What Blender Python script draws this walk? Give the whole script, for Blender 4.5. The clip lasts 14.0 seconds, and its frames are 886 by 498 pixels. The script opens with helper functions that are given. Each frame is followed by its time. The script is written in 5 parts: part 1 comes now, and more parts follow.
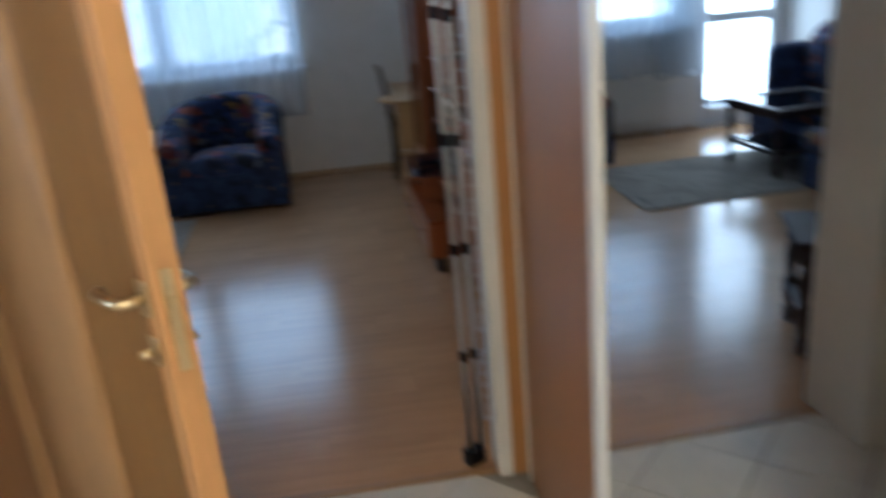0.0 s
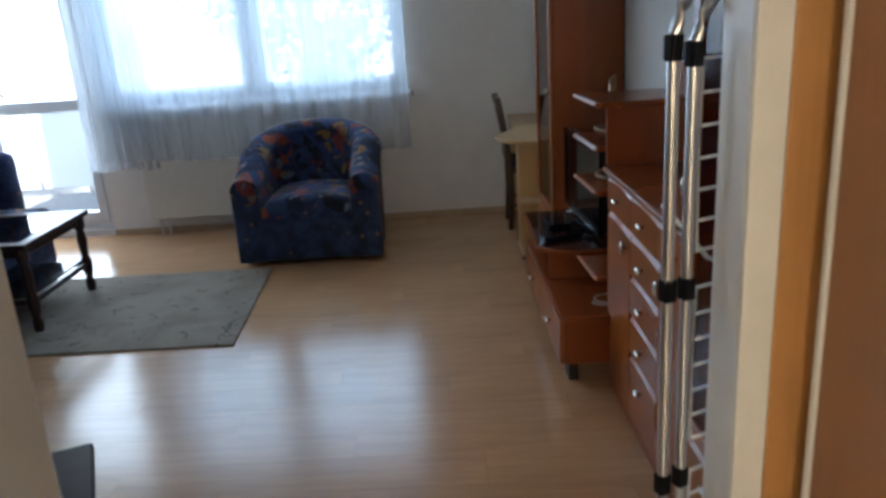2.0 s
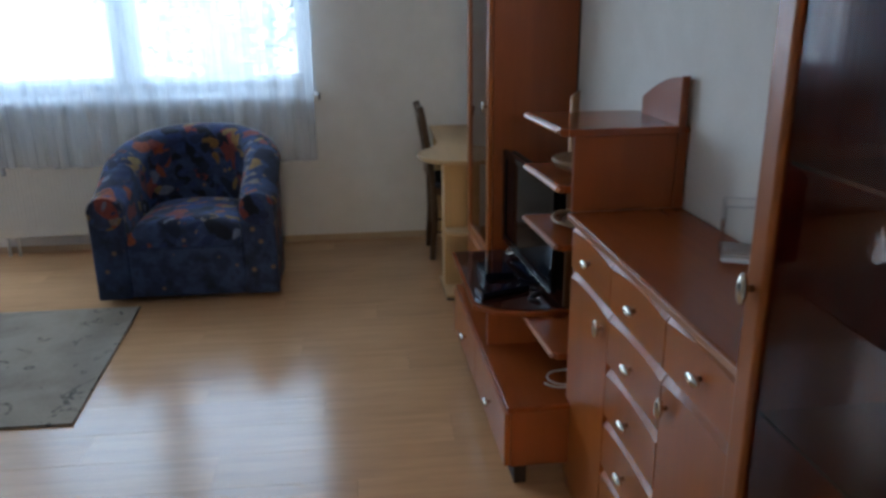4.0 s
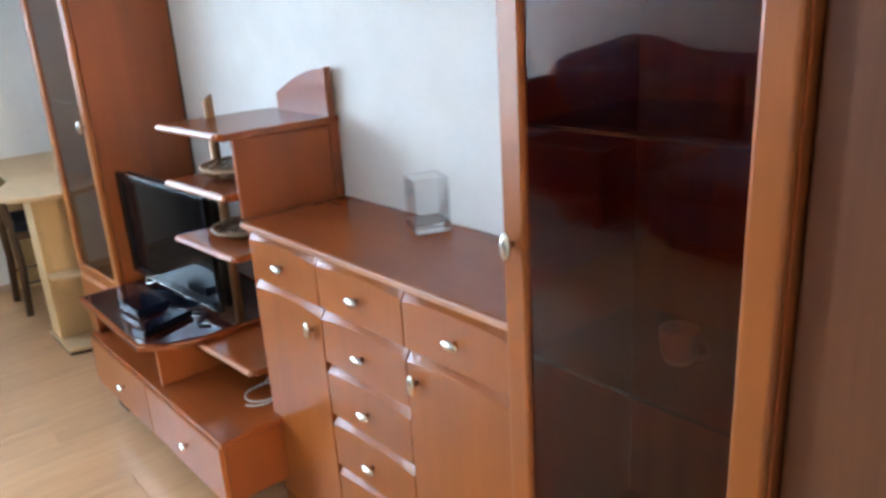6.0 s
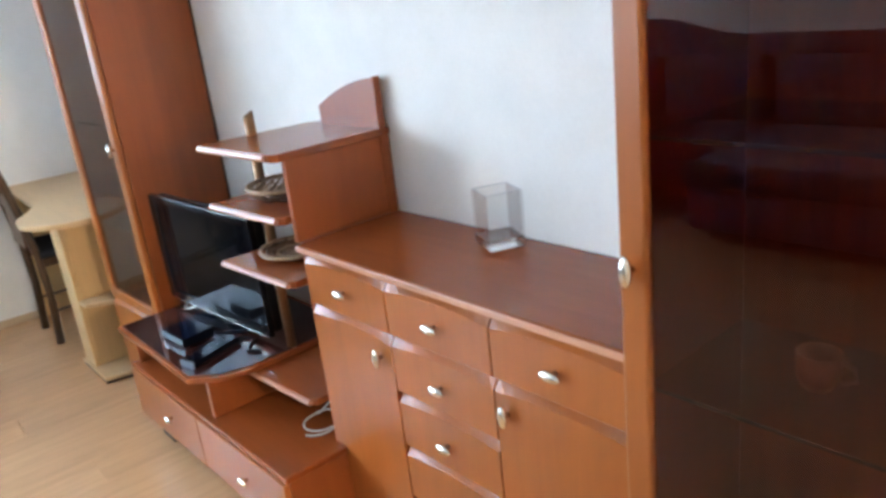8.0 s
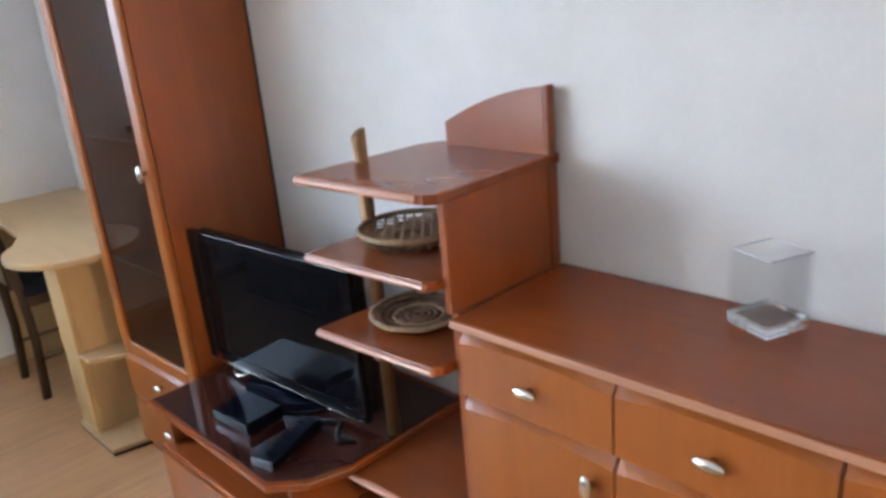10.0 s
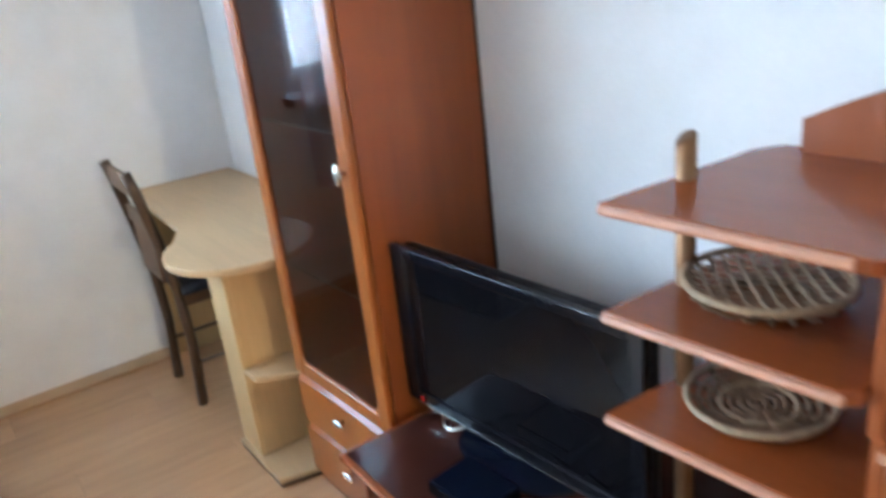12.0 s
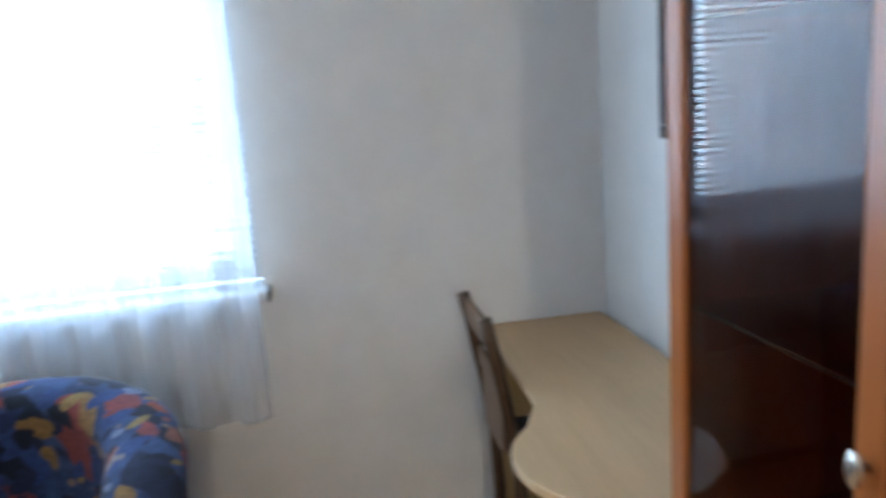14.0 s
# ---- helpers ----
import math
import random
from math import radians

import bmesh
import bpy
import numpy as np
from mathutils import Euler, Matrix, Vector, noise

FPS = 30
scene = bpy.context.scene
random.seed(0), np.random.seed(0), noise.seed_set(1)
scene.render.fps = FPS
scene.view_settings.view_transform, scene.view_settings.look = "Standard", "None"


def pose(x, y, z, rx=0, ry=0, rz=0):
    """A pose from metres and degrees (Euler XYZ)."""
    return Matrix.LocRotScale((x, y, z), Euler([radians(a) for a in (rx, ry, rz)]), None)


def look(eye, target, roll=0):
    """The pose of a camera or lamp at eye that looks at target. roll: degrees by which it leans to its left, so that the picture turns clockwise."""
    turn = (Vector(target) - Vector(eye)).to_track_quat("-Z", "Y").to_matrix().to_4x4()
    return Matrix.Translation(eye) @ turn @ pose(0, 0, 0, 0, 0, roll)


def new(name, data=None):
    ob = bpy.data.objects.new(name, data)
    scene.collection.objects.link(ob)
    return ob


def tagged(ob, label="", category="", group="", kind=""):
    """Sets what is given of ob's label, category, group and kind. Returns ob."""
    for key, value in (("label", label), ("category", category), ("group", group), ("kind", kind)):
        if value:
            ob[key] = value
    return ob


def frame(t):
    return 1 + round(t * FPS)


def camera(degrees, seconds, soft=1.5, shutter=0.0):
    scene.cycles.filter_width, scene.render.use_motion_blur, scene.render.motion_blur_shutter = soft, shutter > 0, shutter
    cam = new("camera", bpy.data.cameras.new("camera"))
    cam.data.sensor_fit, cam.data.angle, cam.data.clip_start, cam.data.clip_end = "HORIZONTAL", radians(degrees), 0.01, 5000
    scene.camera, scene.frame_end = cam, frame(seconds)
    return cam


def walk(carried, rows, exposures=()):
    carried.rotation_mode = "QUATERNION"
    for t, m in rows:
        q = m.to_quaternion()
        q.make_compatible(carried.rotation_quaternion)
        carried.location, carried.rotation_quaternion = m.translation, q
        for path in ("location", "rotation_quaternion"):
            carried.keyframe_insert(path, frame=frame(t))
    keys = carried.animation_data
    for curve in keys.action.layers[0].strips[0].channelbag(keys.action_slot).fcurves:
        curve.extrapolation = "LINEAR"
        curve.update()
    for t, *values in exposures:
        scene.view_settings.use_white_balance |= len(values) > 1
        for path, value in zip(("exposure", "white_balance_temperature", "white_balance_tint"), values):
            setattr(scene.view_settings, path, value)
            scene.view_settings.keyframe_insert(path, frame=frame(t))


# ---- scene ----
cam = camera(60.3, 14.0, soft=3.1, shutter=0.5)
PATH = [
    (0, (2.605, 0.605, 1.502), (2.8, 2.485, 0.848), -5.2),
    (0.5, (2.618, 0.877, 1.506), (2.339, 2.779, 0.955), -0.7),
    (1, (2.605, 1.121, 1.514), (2.329, 3.019, 0.948), -0.8),
    (1.5, (2.551, 1.375, 1.508), (2.506, 3.297, 0.954), -2.4),
    (2, (2.556, 1.68, 1.5), (2.514, 3.588, 0.902), -3.8),
    (2.2, (2.554, 1.742, 1.49), (2.471, 3.657, 0.92), -1.5),
    (4.3, (2.55, 2.543, 1.46), (2.752, 4.429, 0.828), -0.8),
    (4.5, (2.51, 2.575, 1.452), (2.692, 4.451, 0.782), -1.0),
    (5, (2.449, 2.643, 1.442), (3.05, 4.428, 0.768), 0.1),
    (5.5, (2.326, 2.652, 1.445), (3.309, 4.253, 0.759), -2.3),
    (6, (2.289, 2.647, 1.45), (3.483, 4.119, 0.814), -3.5),
    (6.5, (2.27, 2.648, 1.463), (3.407, 4.127, 0.744), -4.7),
    (7, (2.27, 2.667, 1.461), (3.369, 4.163, 0.719), -5.0),
    (7.2, (2.277, 2.681, 1.472), (3.348, 4.22, 0.777), -6.0),
    (9.3, (2.203, 3.32, 1.486), (3.55, 4.642, 0.824), -6.8),
    (9.5, (2.215, 3.396, 1.481), (3.55, 4.723, 0.805), -6.5),
    (10, (2.259, 3.592, 1.471), (3.535, 4.988, 0.821), -5.2),
    (10.5, (2.28, 3.726, 1.466), (3.527, 5.05, 0.632), -3.7),
    (11, (2.286, 3.918, 1.462), (3.579, 5.231, 0.685), -6.1),
    (11.5, (2.289, 4.067, 1.456), (3.513, 5.422, 0.639), -6.5),
    (12, (2.34, 4.204, 1.473), (3.374, 5.759, 0.757), -6.6),
    (12.5, (2.436, 4.38, 1.483), (3.362, 6.037, 0.853), -4.9),
    (13, (2.474, 4.542, 1.48), (3.314, 6.255, 0.881), -4.3),
    (13.5, (2.478, 4.77, 1.502), (3.152, 6.597, 1.048), -5.8),
    (14, (2.471, 4.912, 1.526), (2.774, 6.846, 1.115), -4.3),
]
EXPOSURE = [(0.0, 0.6, 5200, 10), (0.5, 0.95, 6150, 10), (1.0, 1.0, 5400, 10), (1.5, 1.1, 5550, 10), (2.0, 1.0, 5750, 10), (4.5, 1.5, 5800, 10), (5.0, 1.95, 5800, 10),
            (5.5, 2.75, 5750, 9), (6.0, 3.08, 5750, 9), (7.0, 3.38, 5800, 9), (9.5, 2.78, 6050, 14), (10.5, 2.8, 6200, 16), (11.0, 2.9, 6000, 14), (12.0, 3.12, 5600, 10),
            (12.5, 2.95, 5600, 10), (13.0, 2.92, 5600, 10), (13.5, 2.92, 5600, 10), (14.0, 2.3, 5550, 10)]
walk(cam, [(t, look(eye, target, roll)) for t, eye, target, roll in PATH], EXPOSURE)
WINDOW_WATTS, BALCONY_WATTS, SIDE_WATTS, HALL_GLOW = 33.0, 24.0, 6.0, 80.0
# ---------------------------------------------------------------- world and light
world = bpy.data.worlds.new("sky")
scene.world = world
world.use_nodes = True
wn = world.node_tree.nodes
sky = wn.new("ShaderNodeTexSky")
sky.sky_type = "NISHITA"
sky.sun_disc = False
sky.sun_elevation = radians(48)
sky.sun_rotation = radians(200)
wn["Background"].inputs["Strength"].default_value = 0.15
world.node_tree.links.new(sky.outputs["Color"], wn["Background"].inputs["Color"])

sun_data = bpy.data.lights.new("sun", "SUN")
sun_data.energy = 5.0
sun_data.angle = radians(0.5)
sun_data.color = (1.0, 0.95, 0.88)
sun = new("sun", sun_data)
sun.matrix_world = look((1.4, -6.0, 9.0), (1.0, 3.0, 0.0))


def area_lamp(name, eye, target, sx, sy, energy, color):
    data = bpy.data.lights.new(name, "AREA")
    data.shape = "RECTANGLE"
    data.size, data.size_y = sx, sy
    data.energy, data.color = energy, color
    ob = new(name, data)
    ob.matrix_world = look(eye, target)
    return ob


# sky light standing in the window openings
area_lamp("window_daylight", (1.1, 7.62, 1.68), (1.1, 0.0, 1.2), 2.1, 1.35, WINDOW_WATTS, (0.64, 0.82, 1.0))
area_lamp("balcony_daylight", (-0.515, 7.62, 1.25), (0.3, 0.0, 0.9), 0.84, 2.1, BALCONY_WATTS, (0.82, 0.92, 1.0))
area_lamp("side_room_daylight", (-0.22, 1.4, 1.5), (1.6, 1.6, 1.3), 1.2, 1.2, SIDE_WATTS, (1.0, 0.95, 0.88))

# ---------------------------------------------------------------- node materials


def material(name):
    m = bpy.data.materials.new(name)
    m.use_nodes = True
    n, l = m.node_tree.nodes, m.node_tree.links
    return m, n, l, n["Principled BSDF"]


def coords(n, l, scale=(1, 1, 1), kind="Object", turn=(0, 0, 0)):
    tc = n.new("ShaderNodeTexCoord")
    mp = n.new("ShaderNodeMapping")
    mp.inputs["Scale"].default_value = scale
    mp.inputs["Rotation"].default_value = turn
    l.new(tc.outputs[kind], mp.inputs["Vector"])
    return mp.outputs["Vector"]


def noise_tex(n, l, vec, scale, detail=4.0, rough=0.55, distort=0.0):
    t = n.new("ShaderNodeTexNoise")
    t.inputs["Scale"].default_value = scale
    t.inputs["Detail"].default_value = detail
    t.inputs["Roughness"].default_value = rough
    t.inputs["Distortion"].default_value = distort
    l.new(vec, t.inputs["Vector"])
    return t.outputs["Fac"]


def ramp(n, l, fac, stops, constant=False):
    r = n.new("ShaderNodeValToRGB")
    e = r.color_ramp.elements
    r.color_ramp.interpolation = "CONSTANT" if constant else "LINEAR"
    while len(e) < len(stops):
        e.new(0.5)
    for el, (p, c) in zip(e, stops):
        el.position, el.color = p, (*c, 1)
    l.new(fac, r.inputs["Fac"])
    return r.outputs["Color"]


def mixed(n, l, a, b, fac, mode="MIX"):
    m = n.new("ShaderNodeMix")
    m.data_type, m.blend_type = "RGBA", mode
    for key, v in ((0, fac), (6, a), (7, b)):
        if isinstance(v, (int, float)):
            m.inputs[key].default_value = v
        elif isinstance(v, tuple):
            m.inputs[key].default_value = (*v, 1)
        else:
            l.new(v, m.inputs[key])
    return m.outputs[2]


def bump(n, l, height, strength, distance, bsdf):
    b = n.new("ShaderNodeBump")
    b.inputs["Strength"].default_value = strength
    b.inputs["Distance"].default_value = distance
    l.new(height, b.inputs["Height"])
    l.new(b.outputs["Normal"], bsdf.inputs["Normal"])


def shade(c, k):
    return tuple(min(1.0, v * k) for v in c)


def wood(name, base, grain=(14, 14, 0.9), rough=0.32, contrast=0.3, vary=0.12, coat=0.0, relief=0.06):
    """Veneer or laminate: long streaks along the direction of the smallest scale, soft clouding and fine pores."""
    m, n, l, p = material(name)
    v = coords(n, l, grain)
    streak = noise_tex(n, l, v, 2.2, 6, 0.6, 0.35)
    fine = noise_tex(n, l, v, 14.0, 3, 0.5)
    cloud = noise_tex(n, l, coords(n, l), 2.3, 2)
    c = ramp(n, l, streak, [(0.25, shade(base, 1 - contrast)), (0.5, base), (0.78, shade(base, 1 + contrast * 0.7))])
    c = mixed(n, l, c, ramp(n, l, fine, [(0.3, (0.72, 0.7, 0.68)), (0.6, (1, 1, 1))]), 0.14, "MULTIPLY")
    c = mixed(n, l, c, ramp(n, l, cloud, [(0.3, (0.86, 0.86, 0.86)), (0.7, (1.0, 1.0, 1.0))]), 0.6, "MULTIPLY")
    info = n.new("ShaderNodeObjectInfo")
    c = mixed(n, l, c, ramp(n, l, info.outputs["Random"], [(0, (1 - vary,) * 3), (1, (1, 1, 1))]), 1.0, "MULTIPLY")
    l.new(c, p.inputs["Base Color"])
    r = n.new("ShaderNodeMapRange")
    r.inputs["To Min"].default_value, r.inputs["To Max"].default_value = rough - 0.05, rough + 0.09
    l.new(cloud, r.inputs["Value"])
    l.new(r.outputs["Result"], p.inputs["Roughness"])
    p.inputs["Coat Weight"].default_value = coat
    p.inputs["Coat Roughness"].default_value = 0.12
    bump(n, l, fine, relief, 0.001, p)
    return m


def plain(name, base, rough=0.5, metal=0.0, grit=0.08, scale=30.0, relief=0.05, coat=0.0):
    m, n, l, p = material(name)
    v = coords(n, l)
    a = noise_tex(n, l, v, scale, 5)
    b = noise_tex(n, l, v, scale * 0.06, 3)
    c = ramp(n, l, a, [(0.3, shade(base, 1 - grit)), (0.7, shade(base, 1 + grit * 0.5))])
    c = mixed(n, l, c, ramp(n, l, b, [(0.3, (0.93, 0.93, 0.92)), (0.7, (1, 1, 1))]), 0.8, "MULTIPLY")
    l.new(c, p.inputs["Base Color"])
    p.inputs["Roughness"].default_value = rough
    p.inputs["Metallic"].default_value = metal
    p.inputs["Coat Weight"].default_value = coat
    bump(n, l, a, relief, 0.002, p)
    return m


def glass(name, tint, face_gloss=0.045, rough=0.0, power=4.0):
    """A thin pane: what lies behind shows through its tint, and the surface mirrors more towards grazing."""
    m, n, l, p = material(name)
    n.remove(p)
    tr = n.new("ShaderNodeBsdfTransparent")
    tr.inputs["Color"].default_value = (*tint, 1)
    gl = n.new("ShaderNodeBsdfGlossy")
    gl.inputs["Roughness"].default_value = rough
    lw = n.new("ShaderNodeLayerWeight")
    lw.inputs["Blend"].default_value = 0.5
    pw = n.new("ShaderNodeMath")
    pw.operation = "POWER"
    pw.inputs[1].default_value = power
    l.new(lw.outputs["Facing"], pw.inputs[0])
    ma = n.new("ShaderNodeMath")
    ma.operation = "MULTIPLY_ADD"
    ma.inputs[1].default_value, ma.inputs[2].default_value = 1.0 - face_gloss, face_gloss
    l.new(pw.outputs[0], ma.inputs[0])
    mx = n.new("ShaderNodeMixShader")
    l.new(ma.outputs[0], mx.inputs[0])
    l.new(tr.outputs[0], mx.inputs[1])
    l.new(gl.outputs[0], mx.inputs[2])
    l.new(mx.outputs[0], n["Material Output"].inputs["Surface"])
    return m


def voile(name):
    """Sheer curtain: an open weave that lets most light through and scatters the rest."""
    m, n, l, p = material(name)
    n.remove(p)
    v = coords(n, l)
    w = noise_tex(n, l, coords(n, l, (60, 60, 3)), 3.0, 4)
    tr = n.new("ShaderNodeBsdfTransparent")
    tl = n.new("ShaderNodeBsdfTranslucent")
    df = n.new("ShaderNodeBsdfDiffuse")
    tl.inputs["Color"].default_value = (0.82, 0.86, 0.9, 1)
    df.inputs["Color"].default_value = (0.82, 0.85, 0.88, 1)
    a = n.new("ShaderNodeMixShader")
    a.inputs[0].default_value = 0.45
    l.new(tl.outputs[0], a.inputs[1])
    l.new(df.outputs[0], a.inputs[2])
    b = n.new("ShaderNodeMixShader")
    r = n.new("ShaderNodeMapRange")
    r.inputs["To Min"].default_value, r.inputs["To Max"].default_value = 0.38, 0.58
    l.new(w, r.inputs["Value"])
    l.new(r.outputs["Result"], b.inputs[0])
    l.new(tr.outputs[0], b.inputs[1])
    l.new(a.outputs[0], b.inputs[2])
    l.new(b.outputs[0], n["Material Output"].inputs["Surface"])
    return m


def fabric(name, patches):
    """Woven upholstery: dark blue ground, and where patches is true a print of strokes in rust, pink, sand and pale blue."""
    m, n, l, p = material(name)
    v = coords(n, l)
    blotch = noise_tex(n, l, v, 9.0, 5, 0.65)
    c = ramp(n, l, blotch, [(0.32, (0.010, 0.015, 0.036)), (0.46, (0.018, 0.031, 0.08)), (0.6, (0.036, 0.06, 0.145)), (0.75, (0.015, 0.022, 0.055))])
    spots = n.new("ShaderNodeTexVoronoi")
    spots.inputs["Scale"].default_value = 11.0
    l.new(v, spots.inputs["Vector"])
    dot = ramp(n, l, spots.outputs["Distance"], [(0.1, (1, 1, 1)), (0.17, (0, 0, 0))])
    c = mixed(n, l, c, (0.2, 0.12, 0.08), dot)
    if patches:
        colours = [[(0.0, (0.014, 0.02, 0.055)), (0.2, (0.34, 0.075, 0.03)), (0.36, (0.03, 0.06, 0.19)), (0.5, (0.30, 0.16, 0.04)), (0.6, (0.25, 0.2, 0.18)),
                    (0.7, (0.008, 0.01, 0.025)), (0.86, (0.26, 0.05, 0.04))],
                   [(0.0, (0.03, 0.055, 0.17)), (0.3, (0.008, 0.01, 0.03)), (0.44, (0.32, 0.2, 0.06)), (0.52, (0.02, 0.035, 0.11)), (0.68, (0.3, 0.1, 0.05)),
                    (0.76, (0.2, 0.22, 0.3)), (0.83, (0.015, 0.02, 0.06))]]
        for stops, stretch, turn, reach in ((colours[0], (17, 14, 7), (20, 35, 25), 0.54), (colours[1], (9, 24, 14), (-30, 10, -35), 0.4)):
            base = coords(n, l, (1, 1, 1), "Object", tuple(radians(a) for a in turn))
            warp = n.new("ShaderNodeTexNoise")
            warp.inputs["Scale"].default_value = 7.0
            l.new(base, warp.inputs["Vector"])
            vv = n.new("ShaderNodeMix")
            vv.data_type = "VECTOR"
            vv.inputs[0].default_value = 0.1
            l.new(base, vv.inputs[4])
            l.new(warp.outputs["Color"], vv.inputs[5])
            sc = n.new("ShaderNodeVectorMath")
            sc.operation = "MULTIPLY"
            sc.inputs[1].default_value = stretch
            l.new(vv.outputs[1], sc.inputs[0])
            vor = n.new("ShaderNodeTexVoronoi")
            vor.inputs["Scale"].default_value = 1.0
            l.new(sc.outputs[0], vor.inputs["Vector"])
            sep = n.new("ShaderNodeSeparateColor")
            l.new(vor.outputs["Color"], sep.inputs[0])
            col = ramp(n, l, sep.outputs[0], stops, True)
            wear = noise_tex(n, l, base, 60.0, 3)
            col = mixed(n, l, col, ramp(n, l, wear, [(0.3, (0.4, 0.4, 0.45)), (0.7, (0.85, 0.85, 0.85))]), 0.9, "MULTIPLY")
            edge = ramp(n, l, vor.outputs["Distance"], [(reach, (1, 1, 1)), (reach + 0.06, (0, 0, 0))])
            c = mixed(n, l, c, col, edge)
    l.new(c, p.inputs["Base Color"])
    p.inputs["Roughness"].default_value = 0.92
    p.inputs["Sheen Weight"].default_value = 0.05
    weave = noise_tex(n, l, v, 240.0, 2)
    bump(n, l, weave, 0.35, 0.002, p)
    return m


CHERRY = wood("cherry_veneer", (0.325, 0.082, 0.018), (9, 9, 0.7), 0.3, 0.15)
CHERRY_FRONT = wood("cherry_front", (0.385, 0.112, 0.02), (7, 8, 0.6), 0.28, 0.12)
CHERRY_TOP = wood("cherry_top", (0.29, 0.07, 0.016), (8, 0.8, 8), 0.2, 0.1, 0.05, 0.0, 0.0)
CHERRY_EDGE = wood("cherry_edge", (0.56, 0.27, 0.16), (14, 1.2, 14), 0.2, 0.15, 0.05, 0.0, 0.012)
CABINET_INSIDE = wood("cabinet_inside", (0.36, 0.16, 0.075), (12, 12, 1.0), 0.45)
DARK_BACK = plain("dark_back_edge", (0.03, 0.018, 0.012), 0.6)
BEECH = wood("light_maple", (0.6, 0.395, 0.2), (9, 1.0, 9), 0.42, 0.1, 0.04)
BEECH_UP = wood("light_maple_upright", (0.66, 0.43, 0.19), (9, 9, 0.8), 0.42, 0.1, 0.04)
LAMINATE = wood("floor_laminate", (0.63, 0.365, 0.185), (1.0, 12, 12), 0.17, 0.16, 0.1, 0.0, 0.02)
DOOR_WOOD = wood("door_veneer", (0.52, 0.26, 0.085), (12, 12, 0.8), 0.35, 0.16)
DOOR_PALE = wood("door_stave", (0.37, 0.22, 0.095), (12, 12, 0.8), 0.4, 0.1)
# lock edge and stile face: lit and shaded tones put into the wood colour
DOOR_EDGE_LIT = wood("door_edge_lit", (0.62, 0.34, 0.13), (12, 12, 0.8), 0.35, 0.1)
DOOR_FACE_SHADED = wood("door_stile", (0.25, 0.128, 0.034), (12, 12, 0.8), 0.35, 0.14)
DOOR_DARK = wood("door_groove", (0.24, 0.125, 0.05), (12, 12, 0.8), 0.4, 0.16)
PANEL_WOOD = wood("wardrobe_panel_wood", (0.42, 0.19, 0.07), (12, 12, 0.6), 0.4, 0.07)
DARK_WOOD = wood("dark_stained_wood", (0.035, 0.014, 0.009), (16, 16, 1.2), 0.28, 0.35)
CHAIR_TUBE = plain("brown_metal_tube", (0.13, 0.085, 0.055), 0.3, 0.75, 0.1, 60)
CHAIR_WOOD = wood("brown_chair_wood", (0.15, 0.075, 0.035), (16, 16, 1.2), 0.35, 0.3)
THRESHOLD = wood("threshold_oak", (0.42, 0.24, 0.1), (1, 12, 12), 0.35)
SKIRTING = wood("skirting_oak", (0.55, 0.40, 0.25), (1.0, 1.0, 12), 0.45, 0.1)
PAINT = plain("white_wall_paint", (0.84, 0.825, 0.79), 0.9, 0, 0.025, 120.0, 0.12)
CEILING_PAINT = plain("ceiling_paint", (0.84, 0.83, 0.81), 0.95, 0, 0.02, 90.0, 0.1)
FRAME_WHITE = plain("white_window_plastic", (0.80, 0.81, 0.82), 0.35, 0, 0.02, 20)
JAMB_WHITE = plain("white_gloss_paint", (0.79, 0.79, 0.775), 0.4, 0, 0.03, 20)
RADIATOR_WHITE = plain("radiator_enamel", (0.76, 0.74, 0.68), 0.4, 0, 0.03, 20)
CHROME = plain("brushed_nickel", (0.72, 0.68, 0.60), 0.24, 1.0, 0.05, 80)
ALU = plain("aluminium_tube", (0.72, 0.73, 0.75), 0.3, 1.0, 0.05, 60)
BRASS = plain("satin_brass", (0.70, 0.58, 0.36), 0.3, 1.0, 0.06, 60)
BRONZE = plain("bronze_post", (0.27, 0.14, 0.062), 0.38, 0.6, 0.12, 40)
BLACK_PLASTIC = plain("black_plastic", (0.008, 0.008, 0.010), 0.34, 0, 0.1, 60)
BLACK_GLOSS = plain("black_gloss", (0.008, 0.008, 0.010), 0.09, 0, 0.1, 60, 0.0)
# the blue in this black stands for sky reflected in the gloss
BOX_BLACK = plain("black_plastic_sky_tint", (0.004, 0.006, 0.013), 0.03, 0, 0.1, 60, 0.0)
for dark in (BLACK_PLASTIC, BLACK_GLOSS, BOX_BLACK):
    dark.node_tree.nodes["Principled BSDF"].inputs["Specular IOR Level"].default_value = 0.16
TABLE_TOP = wood("dark_tabletop", (0.03, 0.013, 0.009), (1, 14, 14), 0.5, 0.3, 0.05)
TABLE_TOP.node_tree.nodes["Principled BSDF"].inputs["Specular IOR Level"].default_value = 0.2
SCREEN = plain("dark_screen", (0.005, 0.005, 0.006), 0.05, 0, 0.1, 3, 0.0)
SCREEN.node_tree.nodes["Principled BSDF"].inputs["Specular IOR Level"].default_value = 0.1
WIRE_WHITE = plain("white_coated_wire", (0.75, 0.75, 0.76), 0.4)
CABLE_WHITE = plain("white_cable", (0.7, 0.66, 0.6), 0.5)
WICKER = plain("brown_wicker", (0.22, 0.12, 0.055), 0.55, 0, 0.35, 90, 0.3)
WICKER_MID = plain("tan_wicker", (0.36, 0.235, 0.13), 0.5, 0, 0.3, 90, 0.3)
WICKER_RIM = plain("pale_wicker", (0.42, 0.29, 0.165), 0.55, 0, 0.3, 90, 0.3)
TILE = plain("cream_tile", (0.78, 0.75, 0.685), 0.25, 0, 0.05, 12, 0.02)
